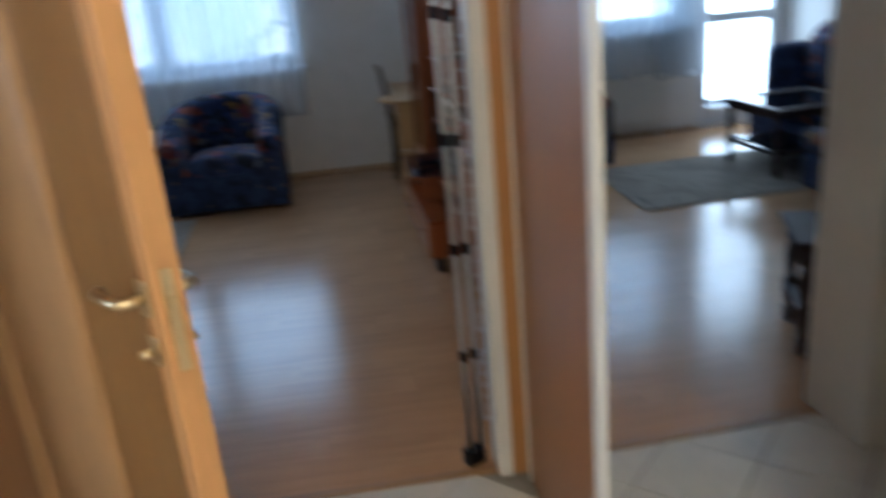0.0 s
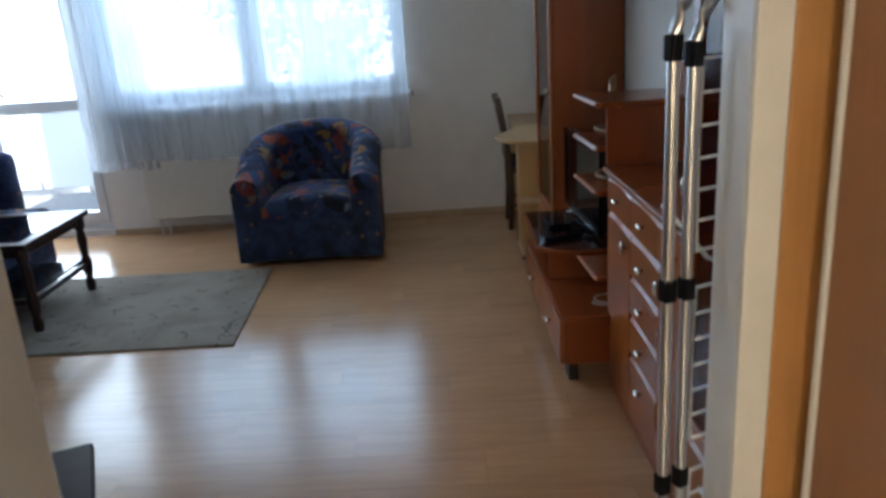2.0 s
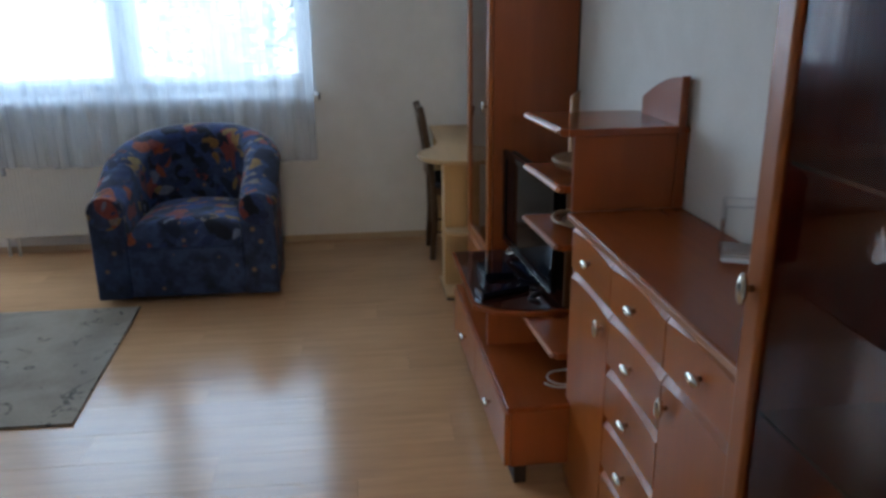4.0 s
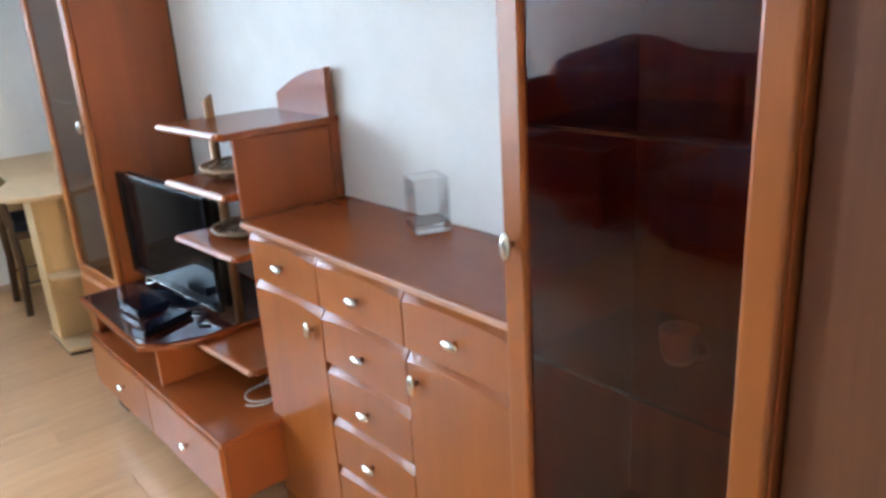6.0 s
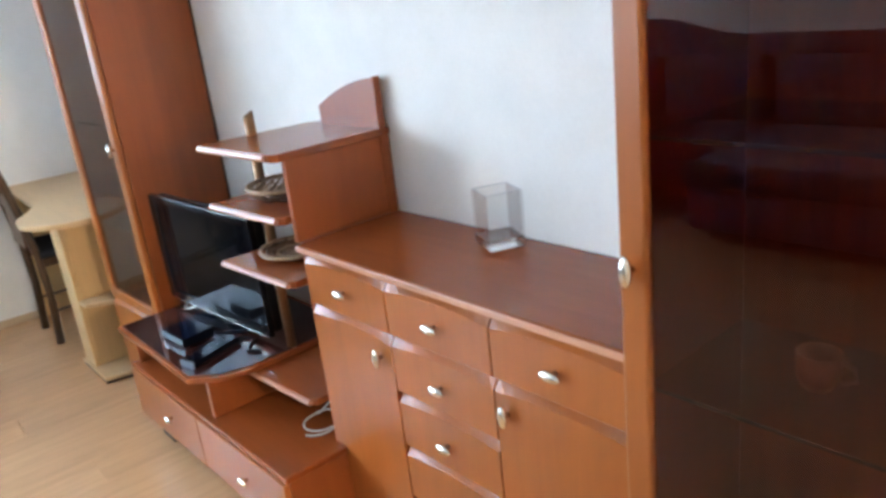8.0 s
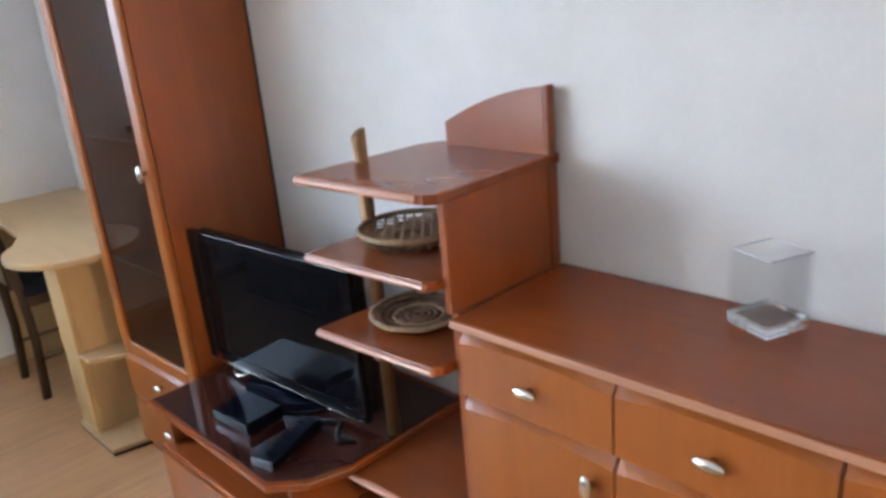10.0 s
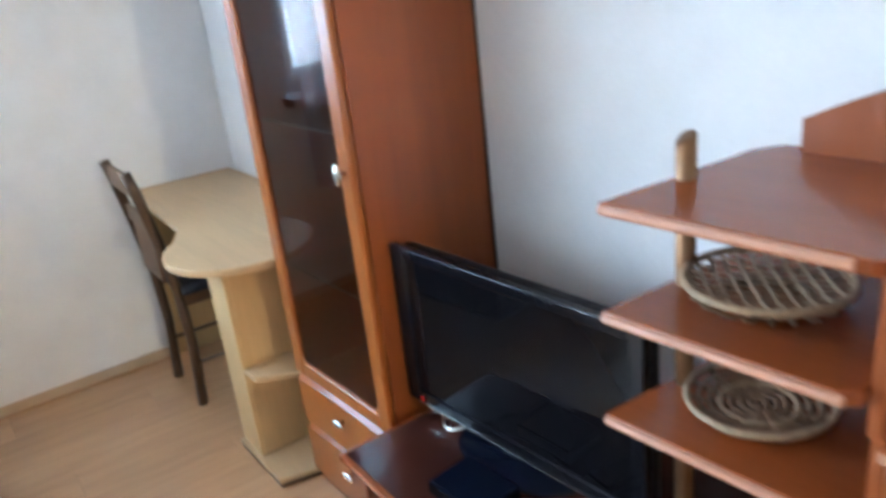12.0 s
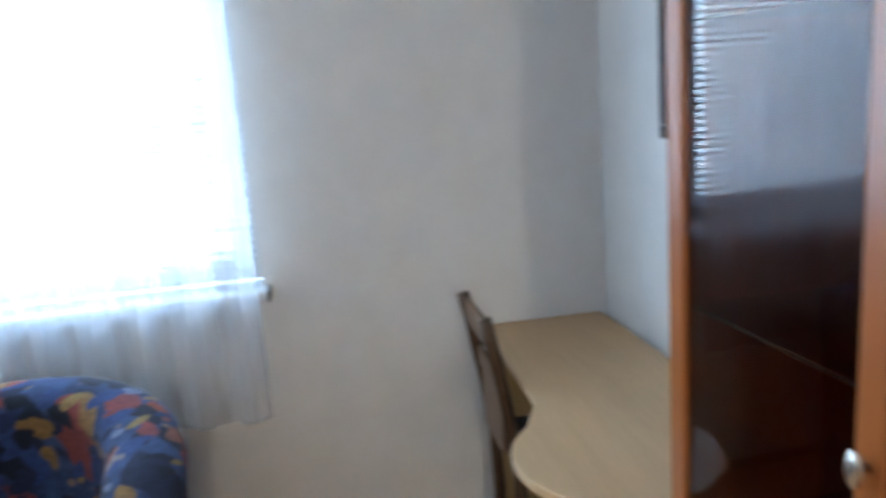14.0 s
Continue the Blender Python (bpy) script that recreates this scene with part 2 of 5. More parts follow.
GROUT = plain("tile_grout", (0.36, 0.33, 0.28), 0.9, 0, 0.12, 70)
SUBFLOOR = plain("dark_joint", (0.12, 0.065, 0.03), 0.9)
SEAT_CLOTH = plain("dark_seat_cloth", (0.03, 0.035, 0.05), 0.95, 0, 0.3, 200, 0.4)
PAPER = plain("white_paper", (0.7, 0.7, 0.7), 0.6)
SHELF_EDGE = plain("polished_glass_edge", (0.09, 0.095, 0.09), 0.35)
CUP = plain("pink_glaze", (0.34, 0.24, 0.25), 0.3, 0, 0.3, 25)
CLEAR = glass("clear_glass", (0.95, 0.97, 0.97), 0.04)
VASE_GLASS = glass("vase_glass", (0.985, 0.99, 0.99), 0.03)
WINDOW_GLASS = glass("window_glass", (0.96, 0.98, 0.98), 0.03)
BROWN_GLASS = glass("brown_tinted_glass", (0.68, 0.53, 0.43), 0.032, 0.0, 5.4)
DARK_PANE = glass("dark_brown_tinted_glass", (0.7, 0.48, 0.36), 0.04, 0.0, 9.0)
SMOKED = glass("smoked_glass", (0.2, 0.15, 0.13), 0.06)
TABLE_GLASS = glass("table_glass", (0.6, 0.66, 0.66), 0.06)
VOILE = voile("sheer_voile")
CLOTH = fabric("blue_woven_upholstery", False)
PRINT = fabric("printed_upholstery", True)


def mirror_material():
    m, n, l, p = material("silver_mirror")
    p.inputs["Base Color"].default_value = (0.86, 0.88, 0.87, 1)
    p.inputs["Metallic"].default_value = 1.0
    p.inputs["Roughness"].default_value = 0.01
    return m


def rug_material():
    m, n, l, p = material("grey_rug_pile")
    v = coords(n, l)
    a = noise_tex(n, l, v, 160, 3)
    b = noise_tex(n, l, v, 2.5, 4, 0.6, 0.8)
    big = noise_tex(n, l, v, 5.0, 2, 0.5, 2.5)
    c = ramp(n, l, b, [(0.3, (0.26, 0.215, 0.17)), (0.55, (0.37, 0.315, 0.25)), (0.75, (0.31, 0.262, 0.205))])
    line = ramp(n, l, big, [(0.62, (0, 0, 0)), (0.645, (1, 1, 1)), (0.66, (1, 1, 1)), (0.685, (0, 0, 0))])
    c = mixed(n, l, c, (0.06, 0.055, 0.05), mixed(n, l, (0, 0, 0), line, 0.75))
    c = mixed(n, l, c, ramp(n, l, a, [(0.3, (0.7, 0.7, 0.7)), (0.7, (1, 1, 1))]), 0.7, "MULTIPLY")
    l.new(c, p.inputs["Base Color"])
    p.inputs["Roughness"].default_value = 1.0
    bump(n, l, a, 0.8, 0.006, p)
    return m


def leaf_material():
    m, n, l, p = material("tree_leaf")
    info = noise_tex(n, l, coords(n, l), 1.5, 2)
    l.new(ramp(n, l, info, [(0.3, (0.035, 0.075, 0.02)), (0.7, (0.09, 0.14, 0.04))]), p.inputs["Base Color"])
    p.inputs["Roughness"].default_value = 0.6
    return m


MIRROR = mirror_material()
RUG = rug_material()
LEAF = leaf_material()
BARK = plain("tree_bark", (0.09, 0.065, 0.045), 0.9, 0, 0.3, 20, 0.5)
PAVING = plain("courtyard_concrete", (0.46, 0.45, 0.42), 0.9, 0, 0.15, 4, 0.3)
CONCRETE = plain("balcony_concrete", (0.42, 0.41, 0.39), 0.9, 0, 0.1, 25, 0.2)
PARAPET = plain("pale_balcony_panel", (0.78, 0.80, 0.82), 0.5, 0, 0.05, 12)
FAR_PANE = plain("far_pane", (0.45, 0.48, 0.52), 0.15, 0, 0.2, 3, 0.0)
FACADE = plain("far_facade_render", (0.78, 0.77, 0.74), 0.9, 0, 0.08, 6, 0.1)
ROOF = plain("far_roof_tile", (0.24, 0.1, 0.06), 0.8, 0, 0.2, 9, 0.2)

# ---------------------------------------------------------------- mesh helpers


def thing(name, at, label, category, group="", kind=""):
    ob = new(name)
    ob.empty_display_size = 0.05
    ob.location = at
    return tagged(ob, label, category, group, kind)


def finish(name, bm, mat, smooth=False):
    me = bpy.data.meshes.new(name)
    bm.normal_update()
    bm.to_mesh(me)
    bm.free()
    for m in (mat if isinstance(mat, (list, tuple)) else [mat]):
        me.materials.append(m)
    if smooth:
        me.polygons.foreach_set("use_smooth", [True] * len(me.polygons))
    return me


def part(name, bm, mat, parent, label="", smooth=False):
    """One mesh object under a thing or a part; the bmesh is in world metres."""
    ob = new(name, finish(name, bm, mat, smooth))
    ob.parent = parent
    place = Matrix.Identity(4)
    p = parent
    while p is not None:
        place = p.matrix_basis.copy() @ place if p.parent is None else place
        p = p.parent
    ob.matrix_parent_inverse = place.inverted() if parent.parent is None else Matrix.Identity(4)
    return tagged(ob, label)


def single(name, bm, mat, label, category, group="", kind="", smooth=False):
    return tagged(new(name, finish(name, bm, mat, smooth)), label, category, group, kind)


def box(x0, x1, y0, y1, z0, z1, bevel=0.0, seg=2, bm=None):
    bm = bm or bmesh.new()
    x0, x1, y0, y1, z0, z1 = min(x0, x1), max(x0, x1), min(y0, y1), max(y0, y1), min(z0, z1), max(z0, z1)
    v = [bm.verts.new((x, y, z)) for x in (x0, x1) for y in (y0, y1) for z in (z0, z1)]
    f = [bm.faces.new([v[i] for i in q]) for q in ((0, 1, 3, 2), (4, 6, 7, 5), (0, 4, 5, 1), (2, 3, 7, 6), (0, 2, 6, 4), (1, 5, 7, 3))]
    if bevel:
        edges = list({e for q in f for e in q.edges})
        bmesh.ops.bevel(bm, geom=edges, offset=bevel, segments=seg, profile=0.5, affect="EDGES")
    return bm


def prism(points, z0, z1, bevel=0.0, seg=2, bm=None):
    """An upright prism over a plan outline."""
    bm = bm or bmesh.new()
    low = [bm.verts.new((x, y, z0)) for x, y in points]
    top = [bm.verts.new((x, y, z1)) for x, y in points]
    k = len(points)
    f = [bm.faces.new(low[::-1]), bm.faces.new(top)]
    for i in range(k):
        f.append(bm.faces.new((low[i], low[(i + 1) % k], top[(i + 1) % k], top[i])))
    bmesh.ops.recalc_face_normals(bm, faces=f)
    if bevel:
        edges = list(f[0].edges) + list(f[1].edges)
        bmesh.ops.bevel(bm, geom=edges, offset=bevel, segments=seg, profile=0.5, affect="EDGES")
    return bm


def lathe(profile, at, axis="z", n=20, bm=None):
    """Turned shape: (radius, height) pairs round an axis through a point."""
    bm = bm or bmesh.new()
    rings = []
    for r, h in profile:
        ring = []
        for i in range(n):
            a = 2 * math.pi * i / n
            c, s = r * math.cos(a), r * math.sin(a)
            q = {"z": (c, s, h), "x": (h, c, s), "y": (c, h, s)}[axis]
            ring.append(bm.verts.new((at[0] + q[0], at[1] + q[1], at[2] + q[2])))
        rings.append(ring)
    faces = []
    for a, b in zip(rings, rings[1:]):
        for i in range(n):
            faces.append(bm.faces.new((a[i], a[(i + 1) % n], b[(i + 1) % n], b[i])))
    faces.append(bm.faces.new(rings[0][::-1]))
    faces.append(bm.faces.new(rings[-1]))
    bmesh.ops.recalc_face_normals(bm, faces=faces)
    return bm


def tube(points, r, n=8, closed=False, bm=None, flat=1.0):
    """A round bar along a line of points."""
    bm = bm or bmesh.new()
    pts = [Vector(p) for p in points]
    rings = []
    k = len(pts)
    for i, p in enumerate(pts):
        if closed:
            d = pts[(i + 1) % k] - pts[i - 1]
        else:
            d = pts[min(i + 1, k - 1)] - pts[max(i - 1, 0)]
        d.normalize()
        up = Vector((0, 0, 1)) if abs(d.z) < 0.9 else Vector((1, 0, 0))
        a = d.cross(up).normalized()
        b = a.cross(d)
        rings.append([bm.verts.new(p + (a * math.cos(2 * math.pi * j / n) + b * flat * math.sin(2 * math.pi * j / n)) * r) for j in range(n)])
    for i in range(k if closed else k - 1):
        q, w = rings[i], rings[(i + 1) % k]
        for j in range(n):
            bm.faces.new((q[j], q[(j + 1) % n], w[(j + 1) % n], w[j]))
    if not closed:
        bm.faces.new(rings[0][::-1])
        bm.faces.new(rings[-1])
    bmesh.ops.recalc_face_normals(bm, faces=list(bm.faces))
    return bm


def grid_surface(nu, nv, fn, close_u=False, bm=None):
    bm = bm or bmesh.new()
    vs = [[bm.verts.new(fn(i / (nu if close_u else nu - 1), j / (nv - 1))) for j in range(nv)] for i in range(nu)]
    for i in range(nu if close_u else nu - 1):
        for j in range(nv - 1):
            bm.faces.new((vs[i][j], vs[(i + 1) % nu][j], vs[(i + 1) % nu][j + 1], vs[i][j + 1]))
    return bm


# ---------------------------------------------------------------- the rooms
X_E, X_W = 3.472, -1.0
Y_N, Y_S, Y_S0 = 7.34, 2.76, 2.665
CEIL = 2.55
HALL_W, HALL_S = 1.47, -0.9
HALL_E = 3.075
DOOR_L, DOOR_R, DOOR_H = 1.862, 2.945, 2.06


def wall(name, boxes, mat=PAINT, label="plain white painted plaster wall", category="wall"):
    bm = bmesh.new()
    for b in boxes:
        box(*b, bm=bm)
    return single(name, bm, mat, label, category, kind="structure")


WIN = (0.0, 2.265, 0.955, 2.32)
BAL = (-0.95, -0.08, 0.05, 2.32)
wall("wall_north", [
    (X_W - 0.2, BAL[0], Y_N, Y_N + 0.35, 0, CEIL), (BAL[1], WIN[0], Y_N, Y_N + 0.35, 0, CEIL),
    (WIN[1], X_E + 0.2, Y_N, Y_N + 0.35, 0, CEIL), (WIN[0], WIN[1], Y_N, Y_N + 0.35, 0, WIN[2] - 0.03),
    (WIN[0], WIN[1], Y_N, Y_N + 0.35, WIN[3], CEIL), (BAL[0], BAL[1], Y_N, Y_N + 0.35, BAL[3], CEIL),
    (BAL[0], BAL[1], Y_N, Y_N + 0.35, -0.05, BAL[2])], label="white painted outer wall with window and balcony door")
wall("wall_east", [(X_E, X_E + 0.2, Y_S0 - 0.3, Y_N, 0, CEIL)], label="white painted wall behind the wall unit")
wall("wall_west", [(X_W - 0.2, X_W, Y_S0 - 0.3, Y_N, 0, CEIL)])
wall("wall_south", [(X_W, HALL_W, Y_S0 - 0.2, Y_S, 0, CEIL), (HALL_W, DOOR_L, Y_S0 - 0.2, Y_S, 0, CEIL), (DOOR_R, X_E, Y_S0, Y_S, 0, CEIL),
                    (DOOR_L, DOOR_R, Y_S0, Y_S, DOOR_H, CEIL)], label="white painted partition with the room doorway")
SIDE_DOOR = (1.22, 2.02)
wall("wall_hall_west", [(HALL_W - 0.1, HALL_W, HALL_S, SIDE_DOOR[0], 0, CEIL), (HALL_W - 0.1, HALL_W, SIDE_DOOR[0], SIDE_DOOR[1], 2.04, CEIL),
                        (HALL_W - 0.1, HALL_W, SIDE_DOOR[1], Y_S0 - 0.2, 0, CEIL)])
wall("wall_hall_east", [(HALL_E, HALL_E + 0.1, HALL_S, Y_S0, 0, CEIL)])
wall("wall_hall_south", [(HALL_W - 0.1, HALL_E + 0.1, HALL_S - 0.1, HALL_S, 0, CEIL)])
wall("wall_side_room", [(-0.2, -0.1, 0.3, 0.8, 0, CEIL), (-0.2, -0.1, 2.0, Y_S0 - 0.2, 0, CEIL), (-0.2, -0.1, 0.8, 2.0, 0, 0.9), (-0.2, -0.1, 0.8, 2.0, 2.1, CEIL),
                         (-0.1, HALL_W - 0.1, 0.3, 0.4, 0, CEIL)], label="cream painted wall of the side room")
single("ceiling", box(X_W - 0.2, X_E + 0.2, HALL_S - 0.1, Y_N + 0.35, CEIL, CEIL + 0.15), CEILING_PAINT, "flat white painted ceiling", "ceiling", kind="structure")

floor = tagged(new("floor", finish("floor", box(X_W, X_E, 2.7, Y_N, -0.06, -0.006), SUBFLOOR)), "glossy mid-brown laminate plank floor", "floor", kind="structure")
hall_floor = tagged(new("hall_floor", finish("hall_floor", box(-0.2, X_E, HALL_S - 0.1, 2.68, -0.06, -0.004), GROUT)), "cream ceramic tile floor laid on the diagonal", "floor", kind="structure")
single("threshold", box(DOOR_L, DOOR_R, 2.676, 2.712, -0.02, 0.006, 0.004), THRESHOLD, "narrow oak strip between tiles and laminate", "threshold", kind="structure")

base = tagged(new("baseboard"), "low oak-coloured skirting strip along the walls", "baseboard", kind="structure")
for lo in ((BAL[1], X_E, Y_N - 0.014, Y_N - 0.001), (X_W, BAL[0], Y_N - 0.014, Y_N - 0.001), (X_W + 0.001, X_W + 0.014, Y_S, Y_N - 0.016), (X_W + 0.016, DOOR_L - 0.02, Y_S + 0.001, Y_S + 0.014), (DOOR_R + 0.02, X_E - 0.016, Y_S + 0.001, Y_S + 0.014)):
    part("skirting_strip", box(*lo, 0.0, 0.042, 0.004), SKIRTING, base)

# ---------------------------------------------------------------- doorway trim and hall
trim = tagged(new("trim"), "orange-brown wooden door casing on a white reveal", "door casing", kind="structure")
part("casing_post", box(DOOR_R + 0.036, DOOR_R + 0.12, Y_S0 - 0.016, Y_S0 - 0.001, 0, DOOR_H + 0.06, 0.004), DOOR_WOOD, trim)
part("reveal_lining", box(DOOR_R - 0.012, DOOR_R - 0.001, Y_S0 - 0.012, Y_S + 0.004, 0, DOOR_H, 0.003), JAMB_WHITE, trim, "white painted reveal lining")
part("reveal_bead", box(DOOR_R - 0.012, DOOR_R + 0.034, Y_S0 - 0.022, Y_S0 - 0.0125, 0, DOOR_H, 0.003), JAMB_WHITE, trim, "white corner bead")
part("reveal_lining", box(DOOR_L + 0.001, DOOR_L + 0.012, Y_S0 - 0.195, Y_S + 0.004, 0, DOOR_H, 0.003), JAMB_WHITE, trim, "white painted reveal lining")
part("head_lining", box(DOOR_L + 0.014, DOOR_R - 0.014, Y_S0 - 0.01, Y_S + 0.004, DOOR_H - 0.012, DOOR_H - 0.001, 0.003), JAMB_WHITE, trim)


def lever(parent, at, out, back, mat=BRASS):
    """A lever handle: neck out of the leaf, a bend, and a lever lying along the leaf."""
    at, out, back = Vector(at), Vector(out).normalized(), Vector(back).normalized()
    pts = [at, at + out * 0.026, at + out * 0.038 + back * 0.007, at + out * 0.043 + back * 0.026, at + out * 0.043 + back * 0.085, at + out * 0.03 + back * 0.1]
    h = part("door_handle", tube(pts, 0.0095, 10), mat, parent, "satin brass lever handle", True)
    return h


def hall_door():
    """Open leaf of the room door: its lock edge stands towards the walker."""
    lock, hinge = Vector((2.298, 1.73, 0)), Vector((1.762, 2.417, 0))
    along = (hinge - lock).normalized()
    side = Vector((-along.y, along.x, 0))
    if side.x > 0:
        side = -side
    length = (hinge - lock).length
    leaf = thing("door_1", hinge, "open veneered wooden door with vertical grooves and brass handles", "door", kind="structure")

    def slab(u0, u1, v0, v1, z0, z1, bev):
        bm = box(u0, u1, v0, v1, z0, z1, bev)
        for v in bm.verts:
            v.co = lock + along * v.co.x + side * v.co.y + Vector((0, 0, v.co.z))
        bmesh.ops.recalc_face_normals(bm, faces=list(bm.faces))
        return bm

    def rounded_stave(u0, u1, rise):
        def fn(u, v):
            a = math.pi * u
            p = lock + along * ((u0 + u1) / 2 - (u1 - u0) / 2 * math.cos(a)) + side * (0.0215 + rise * math.sin(a) ** 0.8)
            return (p.x, p.y, 0.162 + 1.716 * v)
        return grid_surface(20, 4, fn)
    part("leaf_core", slab(0, length, -0.014, 0.014, 0.01, 2.0, 0.002), DOOR_DARK, leaf, "darker recessed panel ground")
    # lamplight on edge and lip is painted in, as is shade on the faces
    part("edge_band", slab(-0.002, 0.0, -0.025, 0.021, 0.01, 2.0, 0.0008), DOOR_EDGE_LIT, leaf, "solid wood lock edge in a lit tone")
    part("edge_lip", slab(0.0005, 0.05, -0.025, 0.0212, 0.01, 2.0, 0.006), DOOR_EDGE_LIT, leaf, "rounded lock lip in a lit tone")
    part("stile", slab(0.051, 0.33, -0.021, 0.021, 0.01, 2.0, 0.004), DOOR_FACE_SHADED, leaf)
    part("rail", slab(0.331, length, -0.021, 0.021, 0.01, 2.0, 0.003), DOOR_FACE_SHADED, leaf)
    part("panel_stave", rounded_stave(0.345, length - 0.02, 0.036), DOOR_PALE, leaf, "paler rounded vertical stave", True)
    part("lock_plate", slab(-0.0045, -0.0021, -0.009, 0.009, 0.965, 1.135, 0.001), BRASS, leaf, "brass lock face")
    part("latch_bolt", slab(-0.012, -0.0046, -0.006, 0.006, 1.07, 1.09, 0.001), BRASS, leaf)
    for sgn in (1, -1):
        c = lock + along * 0.04 + side * sgn * 0.022
        part("handle_rose", slab(0.022, 0.058, sgn * 0.0212, sgn * 0.0275, 1.055, 1.115, 0.003), BRASS, leaf, "small brass handle rose")
        part("key_rose", slab(0.024, 0.056, sgn * 0.0212, sgn * 0.0265, 0.97, 1.02, 0.003), BRASS, leaf, "small brass key rose")
        lever(leaf, (c.x, c.y, 1.085), side * sgn, along)
        k = lock + along * 0.04 + side * sgn * 0.028
        part("key_knob", tube([(k.x, k.y, 0.995), tuple(k + side * sgn * 0.02 + Vector((0, 0, 0.995)))], 0.008, 8), BRASS, leaf, "", True)
    return leaf


hall_door()
frame2 = tagged(new("door_frame_2"), "pale and brown wooden lining beside the room door", "door casing", kind="structure")
part("lining_post", box(1.668, 1.765, Y_S0 - 0.222, Y_S0 - 0.201, 0, 2.1, 0.008, 3), DOOR_PALE, frame2, "pale rounded lining post")
part("lining_panel", box(HALL_W + 0.012, 1.664, Y_S0 - 0.214, Y_S0 - 0.201, 0, 2.1, 0.003), DOOR_DARK, frame2, "flat brown lining panel")
part("casing_post", box(HALL_W + 0.001, HALL_W + 0.02, Y_S0 - 0.29, Y_S0 - 0.216, 0, 2.1, 0.005), DOOR_WOOD, frame2, "orange-brown casing post")
part("casing_head", box(HALL_W + 0.022, 1.765, Y_S0 - 0.222, Y_S0 - 0.201, 2.101, 2.17, 0.005), DOOR_WOOD, frame2)
frame3 = tagged(new("door_frame_3"), "orange-brown casing of the side room opening", "door casing", kind="structure")
for y in (SIDE_DOOR[0] - 0.07, SIDE_DOOR[1] + 0.001):
    part("casing_post", box(HALL_W + 0.001, HALL_W + 0.016, y, y + 0.069, 0, 2.04, 0.005), DOOR_WOOD, frame3)
part("casing_head", box(HALL_W + 0.001, HALL_W + 0.016, SIDE_DOOR[0] - 0.07, SIDE_DOOR[1] + 0.07, 2.041, 2.11, 0.005), DOOR_WOOD, frame3)

wardrobe = thing("hall_wardrobe", (3.03, 1.4, 0), "glossy brown hall wardrobe with a white-framed mirror door", "wardrobe")
part("side_panel", box(3.045, 3.073, 1.82, Y_S0 - 0.055, 0.0, 2.3, 0.003), PANEL_WOOD, wardrobe, "glossy brown laminate panel")
part("edge_strip", box(3.037, 3.0445, Y_S0 - 0.066, Y_S0 - 0.054, 0.0, 2.3, 0.002), JAMB_WHITE, wardrobe, "thin pale edge strip")
part("mirror_post", box(2.983, 3.073, 1.765, 1.819, 0.0, 2.3, 0.006), JAMB_WHITE, wardrobe, "white mirror frame post")
part("mirror_pane", box(2.99, 2.996, 0.7, 1.764, 0.05, 2.28), MIRROR, wardrobe, "full-height mirror")
part("mirror_post", box(2.983, 3.073, 0.66, 0.699, 0.0, 2.3, 0.006), JAMB_WHITE, wardrobe, "white mirror frame post")
part("bottom_rail", box(2.983, 3.073, 0.7, 1.764, 0.0, 0.049, 0.004), JAMB_WHITE, wardrobe)
part("mirror_backing", box(2.997, 3.073, 0.7, 1.764, 0.05, 2.3), PANEL_WOOD, wardrobe)
POST = Matrix.Translation((3.0, 1.79, 0))
wardrobe.matrix_basis = POST @ pose(0, 0, 0, 0, 0, 1.2) @ POST.inverted() @ wardrobe.matrix_basis

# ---------------------------------------------------------------- window, balcony door, outside


